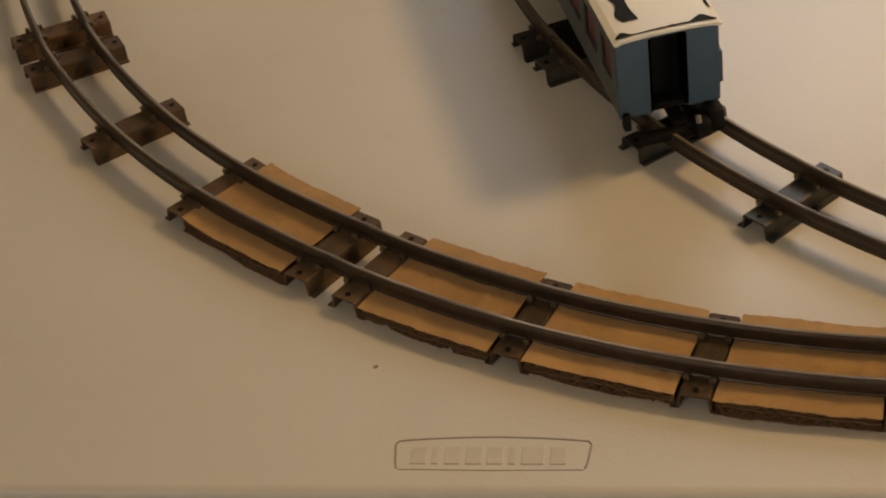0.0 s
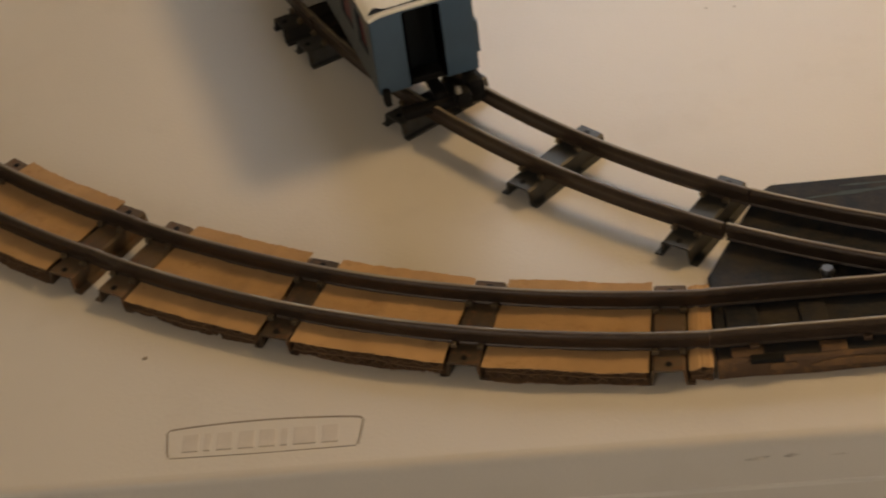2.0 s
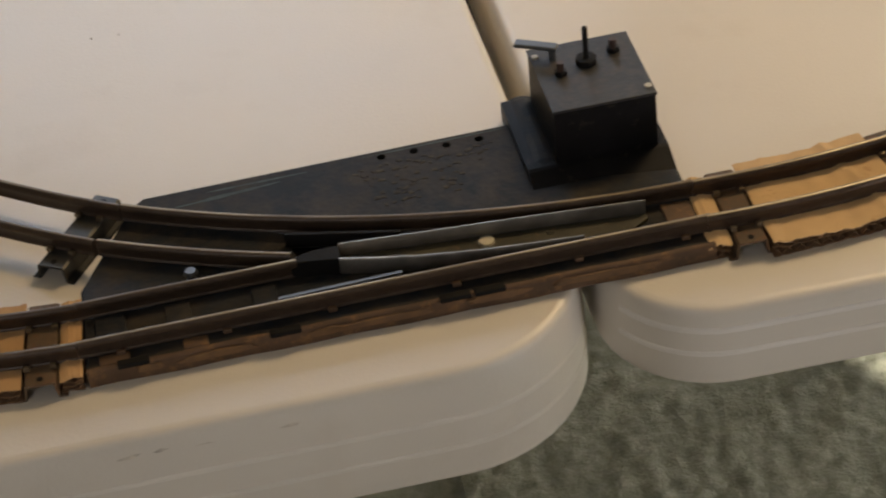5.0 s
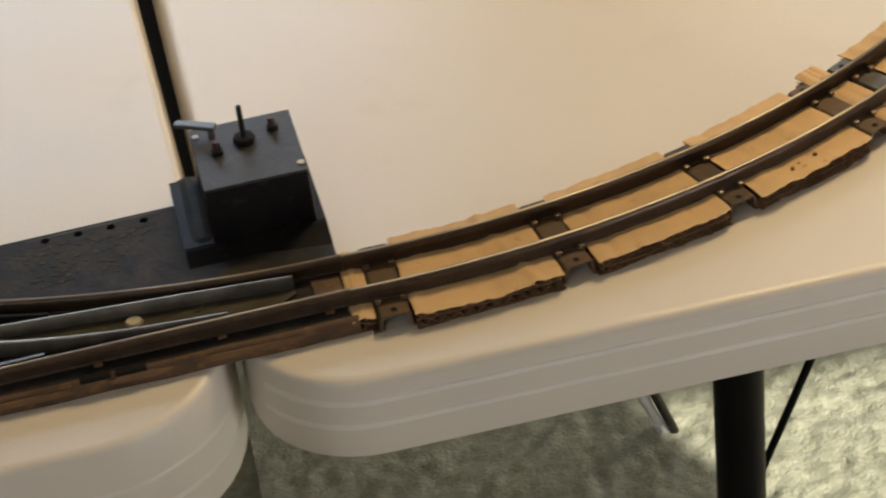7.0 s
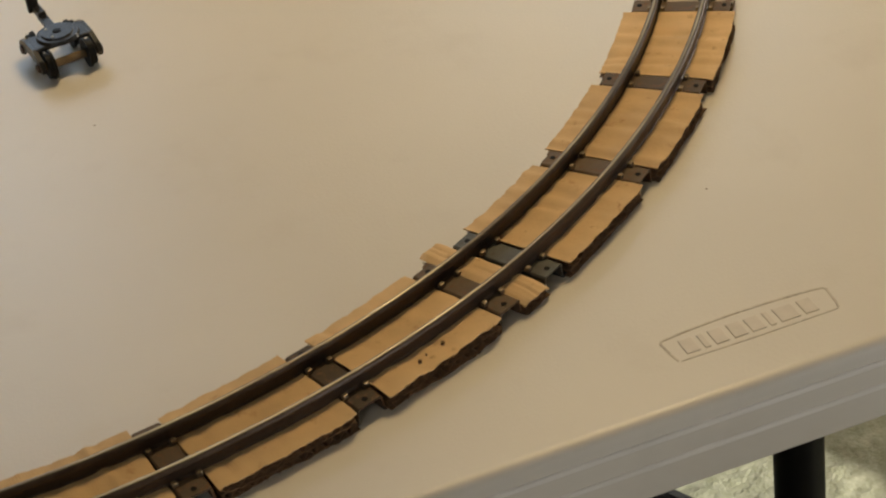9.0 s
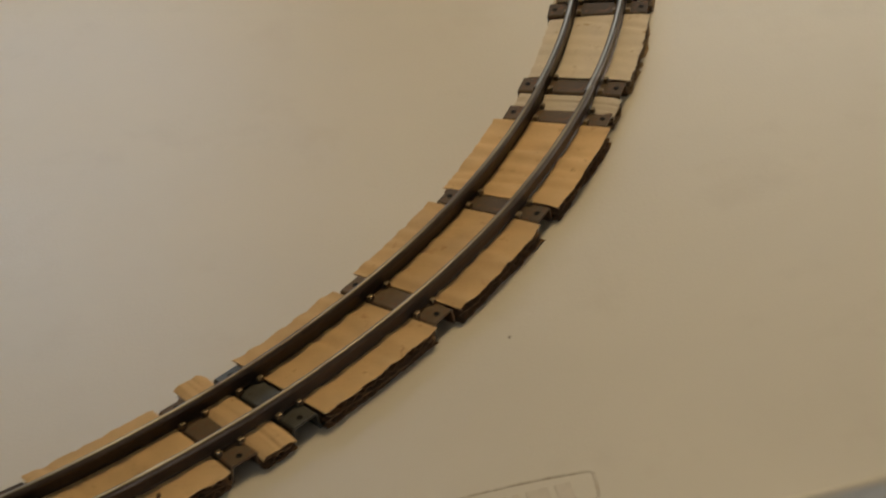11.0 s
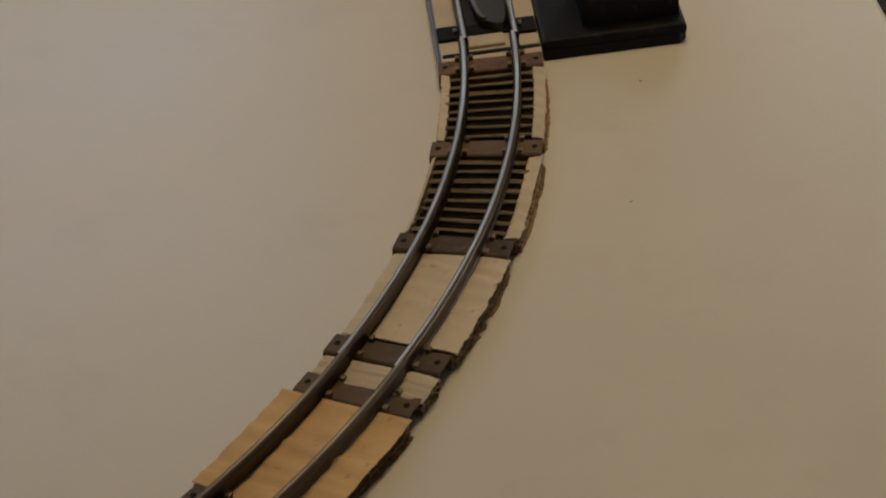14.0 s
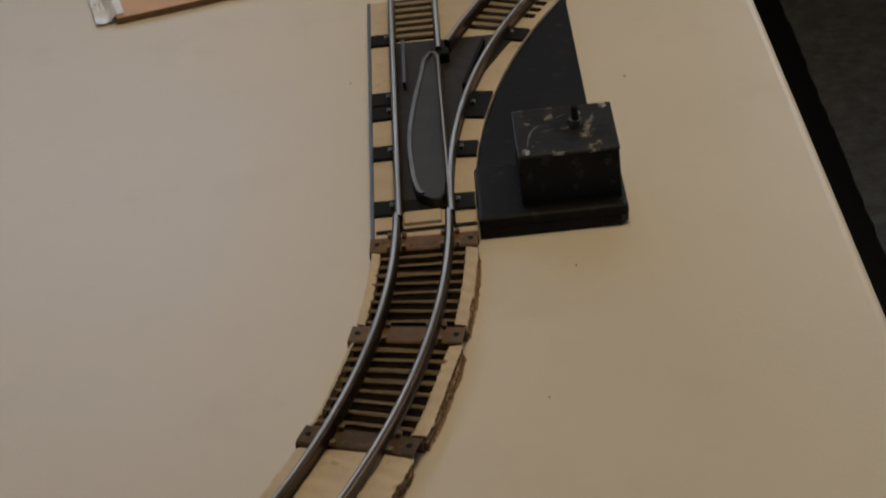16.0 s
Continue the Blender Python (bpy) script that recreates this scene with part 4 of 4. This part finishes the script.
part("moving_tongue", slab(tong, 0.0076, 0.0128, 0.0010), mat("dark_tongue", (0.036, 0.032, 0.025), 0.42, vary=0.3, scale=60, bump=0.3, second=(0.06, 0.04, 0.025), spots=0.62, spec=0.3), sw2, "dark grey moving tongue plate")
part("tongue_edge", sweep([(-0.0010, 0), (0.0010, 0), (0.0009, 0.0018), (-0.0009, 0.0018)], [(x, y - 0.0006, 0.0124) for x, y in tong[4:34]]), STEEL, sw2, "bright curved edge of the tongue")
part("guard_rail", sweep([(-0.0008, 0), (0.0008, 0), (0.0008, 0.005), (-0.0008, 0.005)], [(0.138 + 0.051 * i / 4, 0.0066, 0.0074) for i in range(5)]), DULL, sw2)
part("guard_rail", sweep([(-0.0008, 0), (0.0008, 0), (0.0008, 0.005), (-0.0008, 0.005)], [(0.130 + 0.050 * i / 4, -0.0232 - 0.0125 * i / 4, 0.0074) for i in range(5)]), SCAR, sw2)
part("control_box", block(0.0290, -0.0672, 0.0200, 0.0450, 0.0460, 0.0270, bevel=0.0012, taper=0.985), BLACK, sw2)
part("box_lid", block(0.0290, -0.0672, 0.0338, 0.0452, 0.0462, 0.0012, bevel=0.0004), mat("chipped_lid", (0.014, 0.012, 0.010), 0.34, metal=0.1, vary=0.4, scale=45, second=(0.24, 0.21, 0.17), spots=0.61, spread=0.06, bump=0.5, bump_scale=250, spec=0.25), sw2, "chipped shiny lid")
part("post", tube((0.0330, -0.0725, 0.0342), (0.0330, -0.0725, 0.0435), 0.0017, 10), SCAR, sw2)
part("post_nut", tube((0.0330, -0.0725, 0.0342), (0.0330, -0.0725, 0.0370), 0.0034, 6), DULL, sw2)
for x, y in ((0.0100, -0.0480), (0.0480, -0.0860), (0.0430, -0.0735)):
    part("lid_screw", tube((x, y, 0.0342), (x, y, 0.0356), 0.0021, 12, 0.0015), BRIGHT, sw2, "bright screw head")


def lid_scratch(x0, y0, x1, y1, bow, w):
    """A thin bowed streak of bare metal on the lid."""
    bm = bmesh.new()
    low, high = [], []
    for i in range(9):
        f = i / 8
        x, y = x0 + (x1 - x0) * f + bow * math.sin(math.pi * f), y0 + (y1 - y0) * f + bow * math.sin(math.pi * f) * 0.5
        half = w * (0.3 + 0.7 * math.sin(math.pi * f)) * (0.7 + 0.3 * math.sin(i * 2.3))
        low.append((x, y - half))
        high.append((x, y + half))
    bm.faces.new([bm.verts.new((x, y, 0.03452)) for x, y in low + high[::-1]])
    return bm


for x0, y0, x1, y1, bow, w in ((0.0150, -0.0490, 0.0360, -0.0570, 0.0030, 0.0007), (0.0275, -0.0570, 0.0290, -0.0690, 0.0015, 0.0010), (0.0260, -0.0720, 0.0300, -0.0790, -0.0010, 0.0013), (0.0330, -0.0800, 0.0410, -0.0815, 0.0010, 0.0006), (0.0400, -0.0640, 0.0440, -0.0700, 0.0006, 0.0007)):
    part("scratch", lid_scratch(x0, y0, x1, y1, bow, w), STEEL, sw2, "bare metal scratch")


# ---- coach ----
COACH = pose(-0.2600, 0.2570, TOP, 0, 0, 110.5)
coach = thing("passenger_coach", "blue-grey tinplate toy coach with chipped ivory roof on the rails", "toy train", COACH)
CW, CL, ZB, ZE = 0.0225, 0.245, 0.0265, 0.0632


def frame_wall(y, flip):
    """A side wall with a row of window openings."""
    bm = bmesh.new()
    n = 9
    step = CL / n
    zs = (ZB, ZB + 0.0130, ZB + 0.0300, ZE)
    block(CL / 2, y, (zs[0] + zs[1]) / 2, CL, 0.0012, zs[1] - zs[0], bm=bm)
    block(CL / 2, y, (zs[2] + zs[3]) / 2, CL, 0.0012, zs[3] - zs[2], bm=bm)
    for i in range(n + 1):
        block(min(max(i * step, 0.004), CL - 0.004), y, (zs[1] + zs[2]) / 2, 0.008, 0.0012, zs[2] - zs[1], bm=bm)
    return bm


for s in (-1, 1):
    part("side_wall", frame_wall(s * CW, s), GREY, coach, "grey side wall with a row of windows")
    for i in range(9):
        part("window_strip", block(CL / 9 * (i + 0.5), s * (CW - 0.0012), ZB + 0.0215, CL / 9 - 0.009, 0.0008, 0.0180), RED, coach, "dark red window strip")
for x0 in (0.0, CL):
    for s in (-1, 1):
        part("end_panel", block(x0, s * 0.0153, (ZB + ZE) / 2 - 0.001, 0.0016, 0.0150, ZE - ZB + 0.002, bevel=0.0004), BLUE, coach, "blue-grey end panel")
    # Door and jambs are near-black to paint the shade within the coach's end.
    part("doorway", block(x0 + (0.0110 if x0 == 0 else -0.0110), 0, (ZB + ZE) / 2 - 0.002, 0.0012, 0.0170, ZE - ZB), mat("door_shade", (0.004, 0.006, 0.007), 0.6, vary=0.3, scale=80, spec=0.15), coach, "recessed door with the doorway's shade painted on")
    for s in (-1, 1):
        part("door_jamb", block(x0 + (0.0090 if x0 == 0 else -0.0090), s * 0.0080, (ZB + ZE) / 2 - 0.001, 0.0200, 0.0010, ZE - ZB), HOLE, coach)
part("underframe", block(CL / 2, 0, ZB - 0.0022, CL - 0.006, 0.040, 0.0035, bevel=0.0008), SCAR, coach, "black underframe")
part("step", block(0.004, -CW - 0.0012, ZB + 0.0125, 0.004, 0.0030, 0.016, bevel=0.0005), BLUE, coach)


def roof_mesh():
    bm = bmesh.new()
    prof = []
    for i in range(17):
        u = -1 + 2 * i / 16
        prof.append((u * (CW + 0.0016), ZE + 0.0010 + 0.0020 * math.sqrt(max(0.0, 1 - abs(u) ** 2.2)) ** 0.9))
    prof += [(u * 0.96, v - 0.0013) for u, v in prof[::-1]]
    path = [(-0.0028 + (CL + 0.0056) * i / 12, 0, 0) for i in range(13)]
    return sweep(prof, path, bm=bm)


for x0 in (0.0, CL):
    bm = bmesh.new()
    arch_ = [(CW * (-1 + 2 * i / 16), ZE + 0.0006 + 0.0015 * math.sqrt(max(0.0, 1 - abs(-1 + 2 * i / 16) ** 2.2))) for i in range(17)]
    sweep(arch_ + [(CW, ZE - 0.0004), (-CW, ZE - 0.0004)], [(x0 - 0.0008, 0, 0), (x0 + 0.0008, 0, 0)], bm=bm)
    part("end_arch", bm, BLUE, coach)
part("roof", roof_mesh(), ROOF, coach, "ivory roof with flaked paint", smooth=False)


def roof_z(y):
    return ZE + 0.0010 + 0.0020 * math.sqrt(max(0.0, 1 - abs(y / (CW + 0.0016)) ** 2.2)) ** 0.9


def scar(y0, y1, low, high, n=30):
    """A flaked strip that follows the roof, between two wavy edges."""
    bm = bmesh.new()
    prev = None
    for i in range(n + 1):
        y = y0 + (y1 - y0) * i / n
        pair = [bm.verts.new((x, y, roof_z(y) + 0.0003)) for x in (low(y), high(y))]
        if prev:
            bm.faces.new((prev[0], prev[1], pair[1], pair[0]))
        prev = pair
    return bm


def rim(y):
    """Depth of the flaked strip along the roof's end: deep at both corners, thin between."""
    return 0.0008 + 0.0036 * math.exp(-((y - 0.0190) / 0.0026) ** 2) + 0.0046 * math.exp(-((y + 0.0165) / 0.0040) ** 2) + 0.0009 * abs(math.sin(y * 610)) * math.exp(-((y + 0.004) / 0.010) ** 2)


def scar_along(x0, x1, low, high, n=26):
    """A flaked patch that runs along the roof, between two edges across it."""
    bm = bmesh.new()
    prev = None
    for i in range(n + 1):
        x = x0 + (x1 - x0) * i / n
        pair = [bm.verts.new((x, low(x) + (high(x) - low(x)) * k / 5, roof_z(low(x) + (high(x) - low(x)) * k / 5) + 0.0003)) for k in range(6)]
        if prev:
            for k in range(5):
                bm.faces.new((prev[k], prev[k + 1], pair[k + 1], pair[k]))
        prev = pair
    return bm


part("flaked_patch", scar(-0.0222, 0.0222, lambda y: -0.0008, lambda y: -0.0008 + rim(y)), SCAR, coach, "bare dark strip where the paint has flaked")
part("flaked_patch", scar_along(0.0105, 0.0420, lambda x: 0.0088 + 0.0016 * math.sin((x - 0.010) * 120), lambda x: 0.0154 + 0.0024 * math.exp(-((x - 0.0165) / 0.005) ** 2) + 0.0050 * max(0.0, (x - 0.026) / 0.016)), SCAR, coach, "bare dark hook-shaped patch")
part("flaked_patch", scar_along(0.0420, 0.0560, lambda x: 0.0150 - 0.0020 * math.sin(x * 300), lambda x: 0.0212), SCAR, coach, "bare dark patch on the roof edge")
part("flaked_patch", scar_along(0.0080, 0.0190, lambda x: -0.0226, lambda x: -0.0226 + 0.0016 * math.sin((x - 0.008) * 285)), SCAR, coach, "bare dark strip on the roof edge")


def bogie_wheels(parent, x, z, turn, name_frame):
    """Two axles with spoked-looking solid wheels in a frame."""
    m = pose(x, 0, 0, 0, 0, turn)
    bm = bmesh.new()
    for s in (-1, 1):
        block(0, s * 0.0188, z + 0.0022, 0.050, 0.0028, 0.0095, bevel=0.0012, bm=bm)
    block(0, 0, z + 0.0060, 0.014, 0.038, 0.004, bevel=0.001, bm=bm)
    bmesh.ops.transform(bm, matrix=m, verts=bm.verts)
    fr = part(name_frame, bm, SCAR, parent, "black bogie frame")
    for ax in (-0.0165, 0.0165):
        for s in (-1, 1):
            bm = tube((ax, s * 0.0110, z), (ax, s * 0.0138, z), 0.0072, 22)
            tube((ax, s * 0.0096, z), (ax, s * 0.0110, z), 0.0084, 22, bm=bm)
            bmesh.ops.transform(bm, matrix=m, verts=bm.verts)
            part("wheel", bm, WHEEL, fr)
        bm = tube((ax, -0.0160, z), (ax, 0.0160, z), 0.0013, 10)
        bmesh.ops.transform(bm, matrix=m, verts=bm.verts)
        part("axle", bm, BRASS, fr)
    return fr


bogie_wheels(coach, 0.040, 0.0203, 0, "bogie")
bogie_wheels(coach, CL - 0.040, 0.0203, 0, "bogie")
bm = block(-0.0035, -0.0040, 0.0138, 0.0065, 0.0380, 0.0040, bevel=0.0012)
block(-0.0010, -0.0190, 0.0180, 0.0130, 0.0085, 0.0110, bevel=0.0035, bm=bm)
block(-0.0080, -0.0120, 0.0172, 0.0080, 0.0075, 0.0085, bevel=0.0028, bm=bm)
block(0.0100, -0.0040, 0.0165, 0.0260, 0.0060, 0.0036, bevel=0.001, bm=bm)
block(-0.0015, 0.0200, 0.0235, 0.0050, 0.0034, 0.0080, bevel=0.0010, bm=bm)
part("coupler", bm, SCAR, coach, "black coupler beam and hook")
part("coupler_pin", tube((-0.0130, -0.0090, 0.0230), (-0.0118, -0.0090, 0.0262), 0.0013, 10), STEEL, coach, "bright pin")


# ---- loose bogie on the table ----
lb = thing("loose_bogie", "loose grey metal toy train bogie with coupler on the table", "toy train part", pose(0.2250, 0.4690, TOP, 0, 0, 98))
bm = bmesh.new()
block(0, 0, 0.0148, 0.016, 0.030, 0.0024, bevel=0.0009, bm=bm)
for s in (-1, 1):
    side = [(-0.0185, 0.0090), (-0.0150, 0.0128), (-0.0065, 0.0158), (0.0065, 0.0158), (0.0150, 0.0128), (0.0185, 0.0090), (0.0170, 0.0062), (0.0105, 0.0066), (0.0070, 0.0100), (-0.0070, 0.0100), (-0.0105, 0.0066), (-0.0170, 0.0062)]
    ends = [[bm.verts.new((x, s * y, z)) for x, z in side] for y in (0.0142, 0.0166)]
    bm.faces.new(ends[0])
    bm.faces.new(ends[1])
    for i in range(len(side)):
        j = (i + 1) % len(side)
        bm.faces.new((ends[0][i], ends[0][j], ends[1][j], ends[1][i]))
part("bogie_frame", bm, GUN, lb, "brown-grey arched side frames")
bm = tube((0, 0, 0.0156), (0, 0, 0.0176), 0.0118, 28, 0.0108)
tube((0, 0, 0.0174), (0, 0, 0.0186), 0.0088, 28, 0.0082, bm=bm)
part("bolster_disc", bm, GUN, lb, "round grey pivot plate", smooth=False)
part("pivot_hole", tube((0, 0, 0.0184), (0, 0, 0.0189), 0.0022, 14), SCAR, lb)
for a in (40, 140):
    part("disc_rivet", tube((0.0066 * math.cos(radians(a)), 0.0066 * math.sin(radians(a)), 0.0184), (0.0066 * math.cos(radians(a)), 0.0066 * math.sin(radians(a)), 0.0190), 0.0007, 10), RIVET, lb, "bright rivet head")
for ax in (-0.0125, 0.0125):
    part("axle", tube((ax, -0.0150, 0.0078), (ax, 0.0150, 0.0078), 0.0022, 12), BRASS, lb, "brass axle sleeve")
    for s in (-1, 1):
        bm = tube((ax, s * 0.0102, 0.0078), (ax, s * 0.0128, 0.0078), 0.0068, 22)
        tube((ax, s * 0.0088, 0.0078), (ax, s * 0.0102, 0.0078), 0.0078, 22, bm=bm)
        part("wheel", bm, LEG, lb, "black wheel")
        part("axle_cap", tube((ax, s * 0.0160, 0.0082), (ax, s * 0.0178, 0.0082), 0.0030, 12, 0.0022), COPPER, lb, "rust-red axle cap")
bm = block(0.0150, 0.0, 0.0165, 0.020, 0.0050, 0.0022, bevel=0.0006)
block(0.0280, 0.0, 0.0180, 0.012, 0.0044, 0.0040, bevel=0.0008, bm=bm)
block(0.0335, 0.0012, 0.0212, 0.0032, 0.0060, 0.0100, bevel=0.0008, bm=bm)
part("coupler", bm, GUN, lb, "grey hook coupler")


# ---- card in a clear bag ----
bag = thing("bagged_card", "pinkish card in a clear plastic bag lying on the table", "packaging", pose(0.4122, 0.8567, TOP, 0, 0, 9.5))
part("card", slab([(0.0104, 0.0006), (0.1500, 0.0159), (0.1390, 0.1180), (-0.0010, 0.1030)], 0.0006, 0.0042, 0.0004), PINK, bag)
# The card's shaded side is a strip of the darker board colour.
part("card_side", slab([(0.0104, -0.0001), (0.1500, 0.0152), (0.1500, 0.0158), (0.0104, 0.0005)], 0.0006, 0.0038, 0.0002), CARD_SHADE, bag, "side of the card in a painted shaded brown")
bm = bmesh.new()
bmesh.ops.create_grid(bm, x_segments=14, y_segments=26, size=0.5)
random.seed(8)
for v in bm.verts:
    u, y = v.co.x + 0.5, (v.co.y + 0.5) * 0.112
    x = -0.0012 - 0.0755 * y + 0.0165 * u
    z = 0.0012 + 0.0042 * min(1.0, max(0.0, (u - 0.45) / 0.3)) + random.uniform(0, 0.0016) * (1 - u * 0.6)
    v.co = Vector((x, y + 0.0012 + 0.0018 * u, z))
part("bag", bm, PAPER, bag, "crinkled clear plastic", smooth=True)


# ---- things under the tables ----
brace = thing("table_brace", "flat black diagonal brace strap between the table legs", "table part", pose(0, 0, 0), "table braces")
part("strap", tube((0.300, 0.196, 0.6945), (0.510, 0.196, 0.4845), 0.0070, 10), LEG, brace)
brace2 = thing("table_brace", "thin black folding rod beneath the table top", "table part", pose(0, 0, 0), "table braces")
part("rod", tube((0.421, 0.262, 0.692), (0.250, 0.262, 0.262), 0.0023, 10), LEG, brace2, smooth=True)
foot = thing("metal_foot", "bright metal foot of a folding frame on the carpet", "furniture", pose(0.409, 0.803, 0.004))
# Pale colour stands in for sunlight on the metal tube and cap.
SUNLIT_TUBE = mat("sunlit_tube_metal", (0.80, 0.81, 0.84), 0.3, vary=0.05, scale=60)
part("tube", tube((-0.010, -0.018, 0.028), (-0.050, -0.090, 0.150), 0.0048, 12), SUNLIT_TUBE, foot, "metal tube painted pale for the sun on it", smooth=True)
part("brace", tube((0.0065, -0.010, 0.006), (-0.039, -0.092, 0.150), 0.0040, 12), BLACK, foot, "black brace beside the tube", smooth=True)
part("foot_cap", tube((0.0, 0.0, 0.0), (-0.0105, -0.019, 0.030), 0.0070, 12, 0.0062), SUNLIT_TUBE, foot, "pale foot cap", smooth=True)

# flat faces stay flat on wide caps
for me in bpy.data.meshes:
    for p in me.polygons:
        if len(p.vertices) > 8:
            p.use_smooth = False

# ---- crumbs ----
random.seed(21)
bm = bmesh.new()
for x, y, s in ((-0.3702, 0.1136, 0.0012), (0.6957, 0.7284, 0.0009), (0.6549, 0.5506, 0.0008), (0.5548, 0.7534, 0.0008), (0.6352, 0.4526, 0.0007), (0.2245, 0.3965, 0.0007), (0.4572, 0.1928, 0.0007), (-0.1364, 0.3363, 0.0008), (-0.1233, 0.3359, 0.0007)):
    block(x, y, TOP + s * 0.25, s * 1.6, s, s * 0.5, bevel=s * 0.15, turn=random.uniform(0, 180), bm=bm)
tagged(part("crumb", bm, mat("crumb_brown", (0.38, 0.31, 0.23), 0.8, vary=0.2, scale=200)), "tiny brown crumbs scattered on the table tops", "crumbs", kind="stuff")
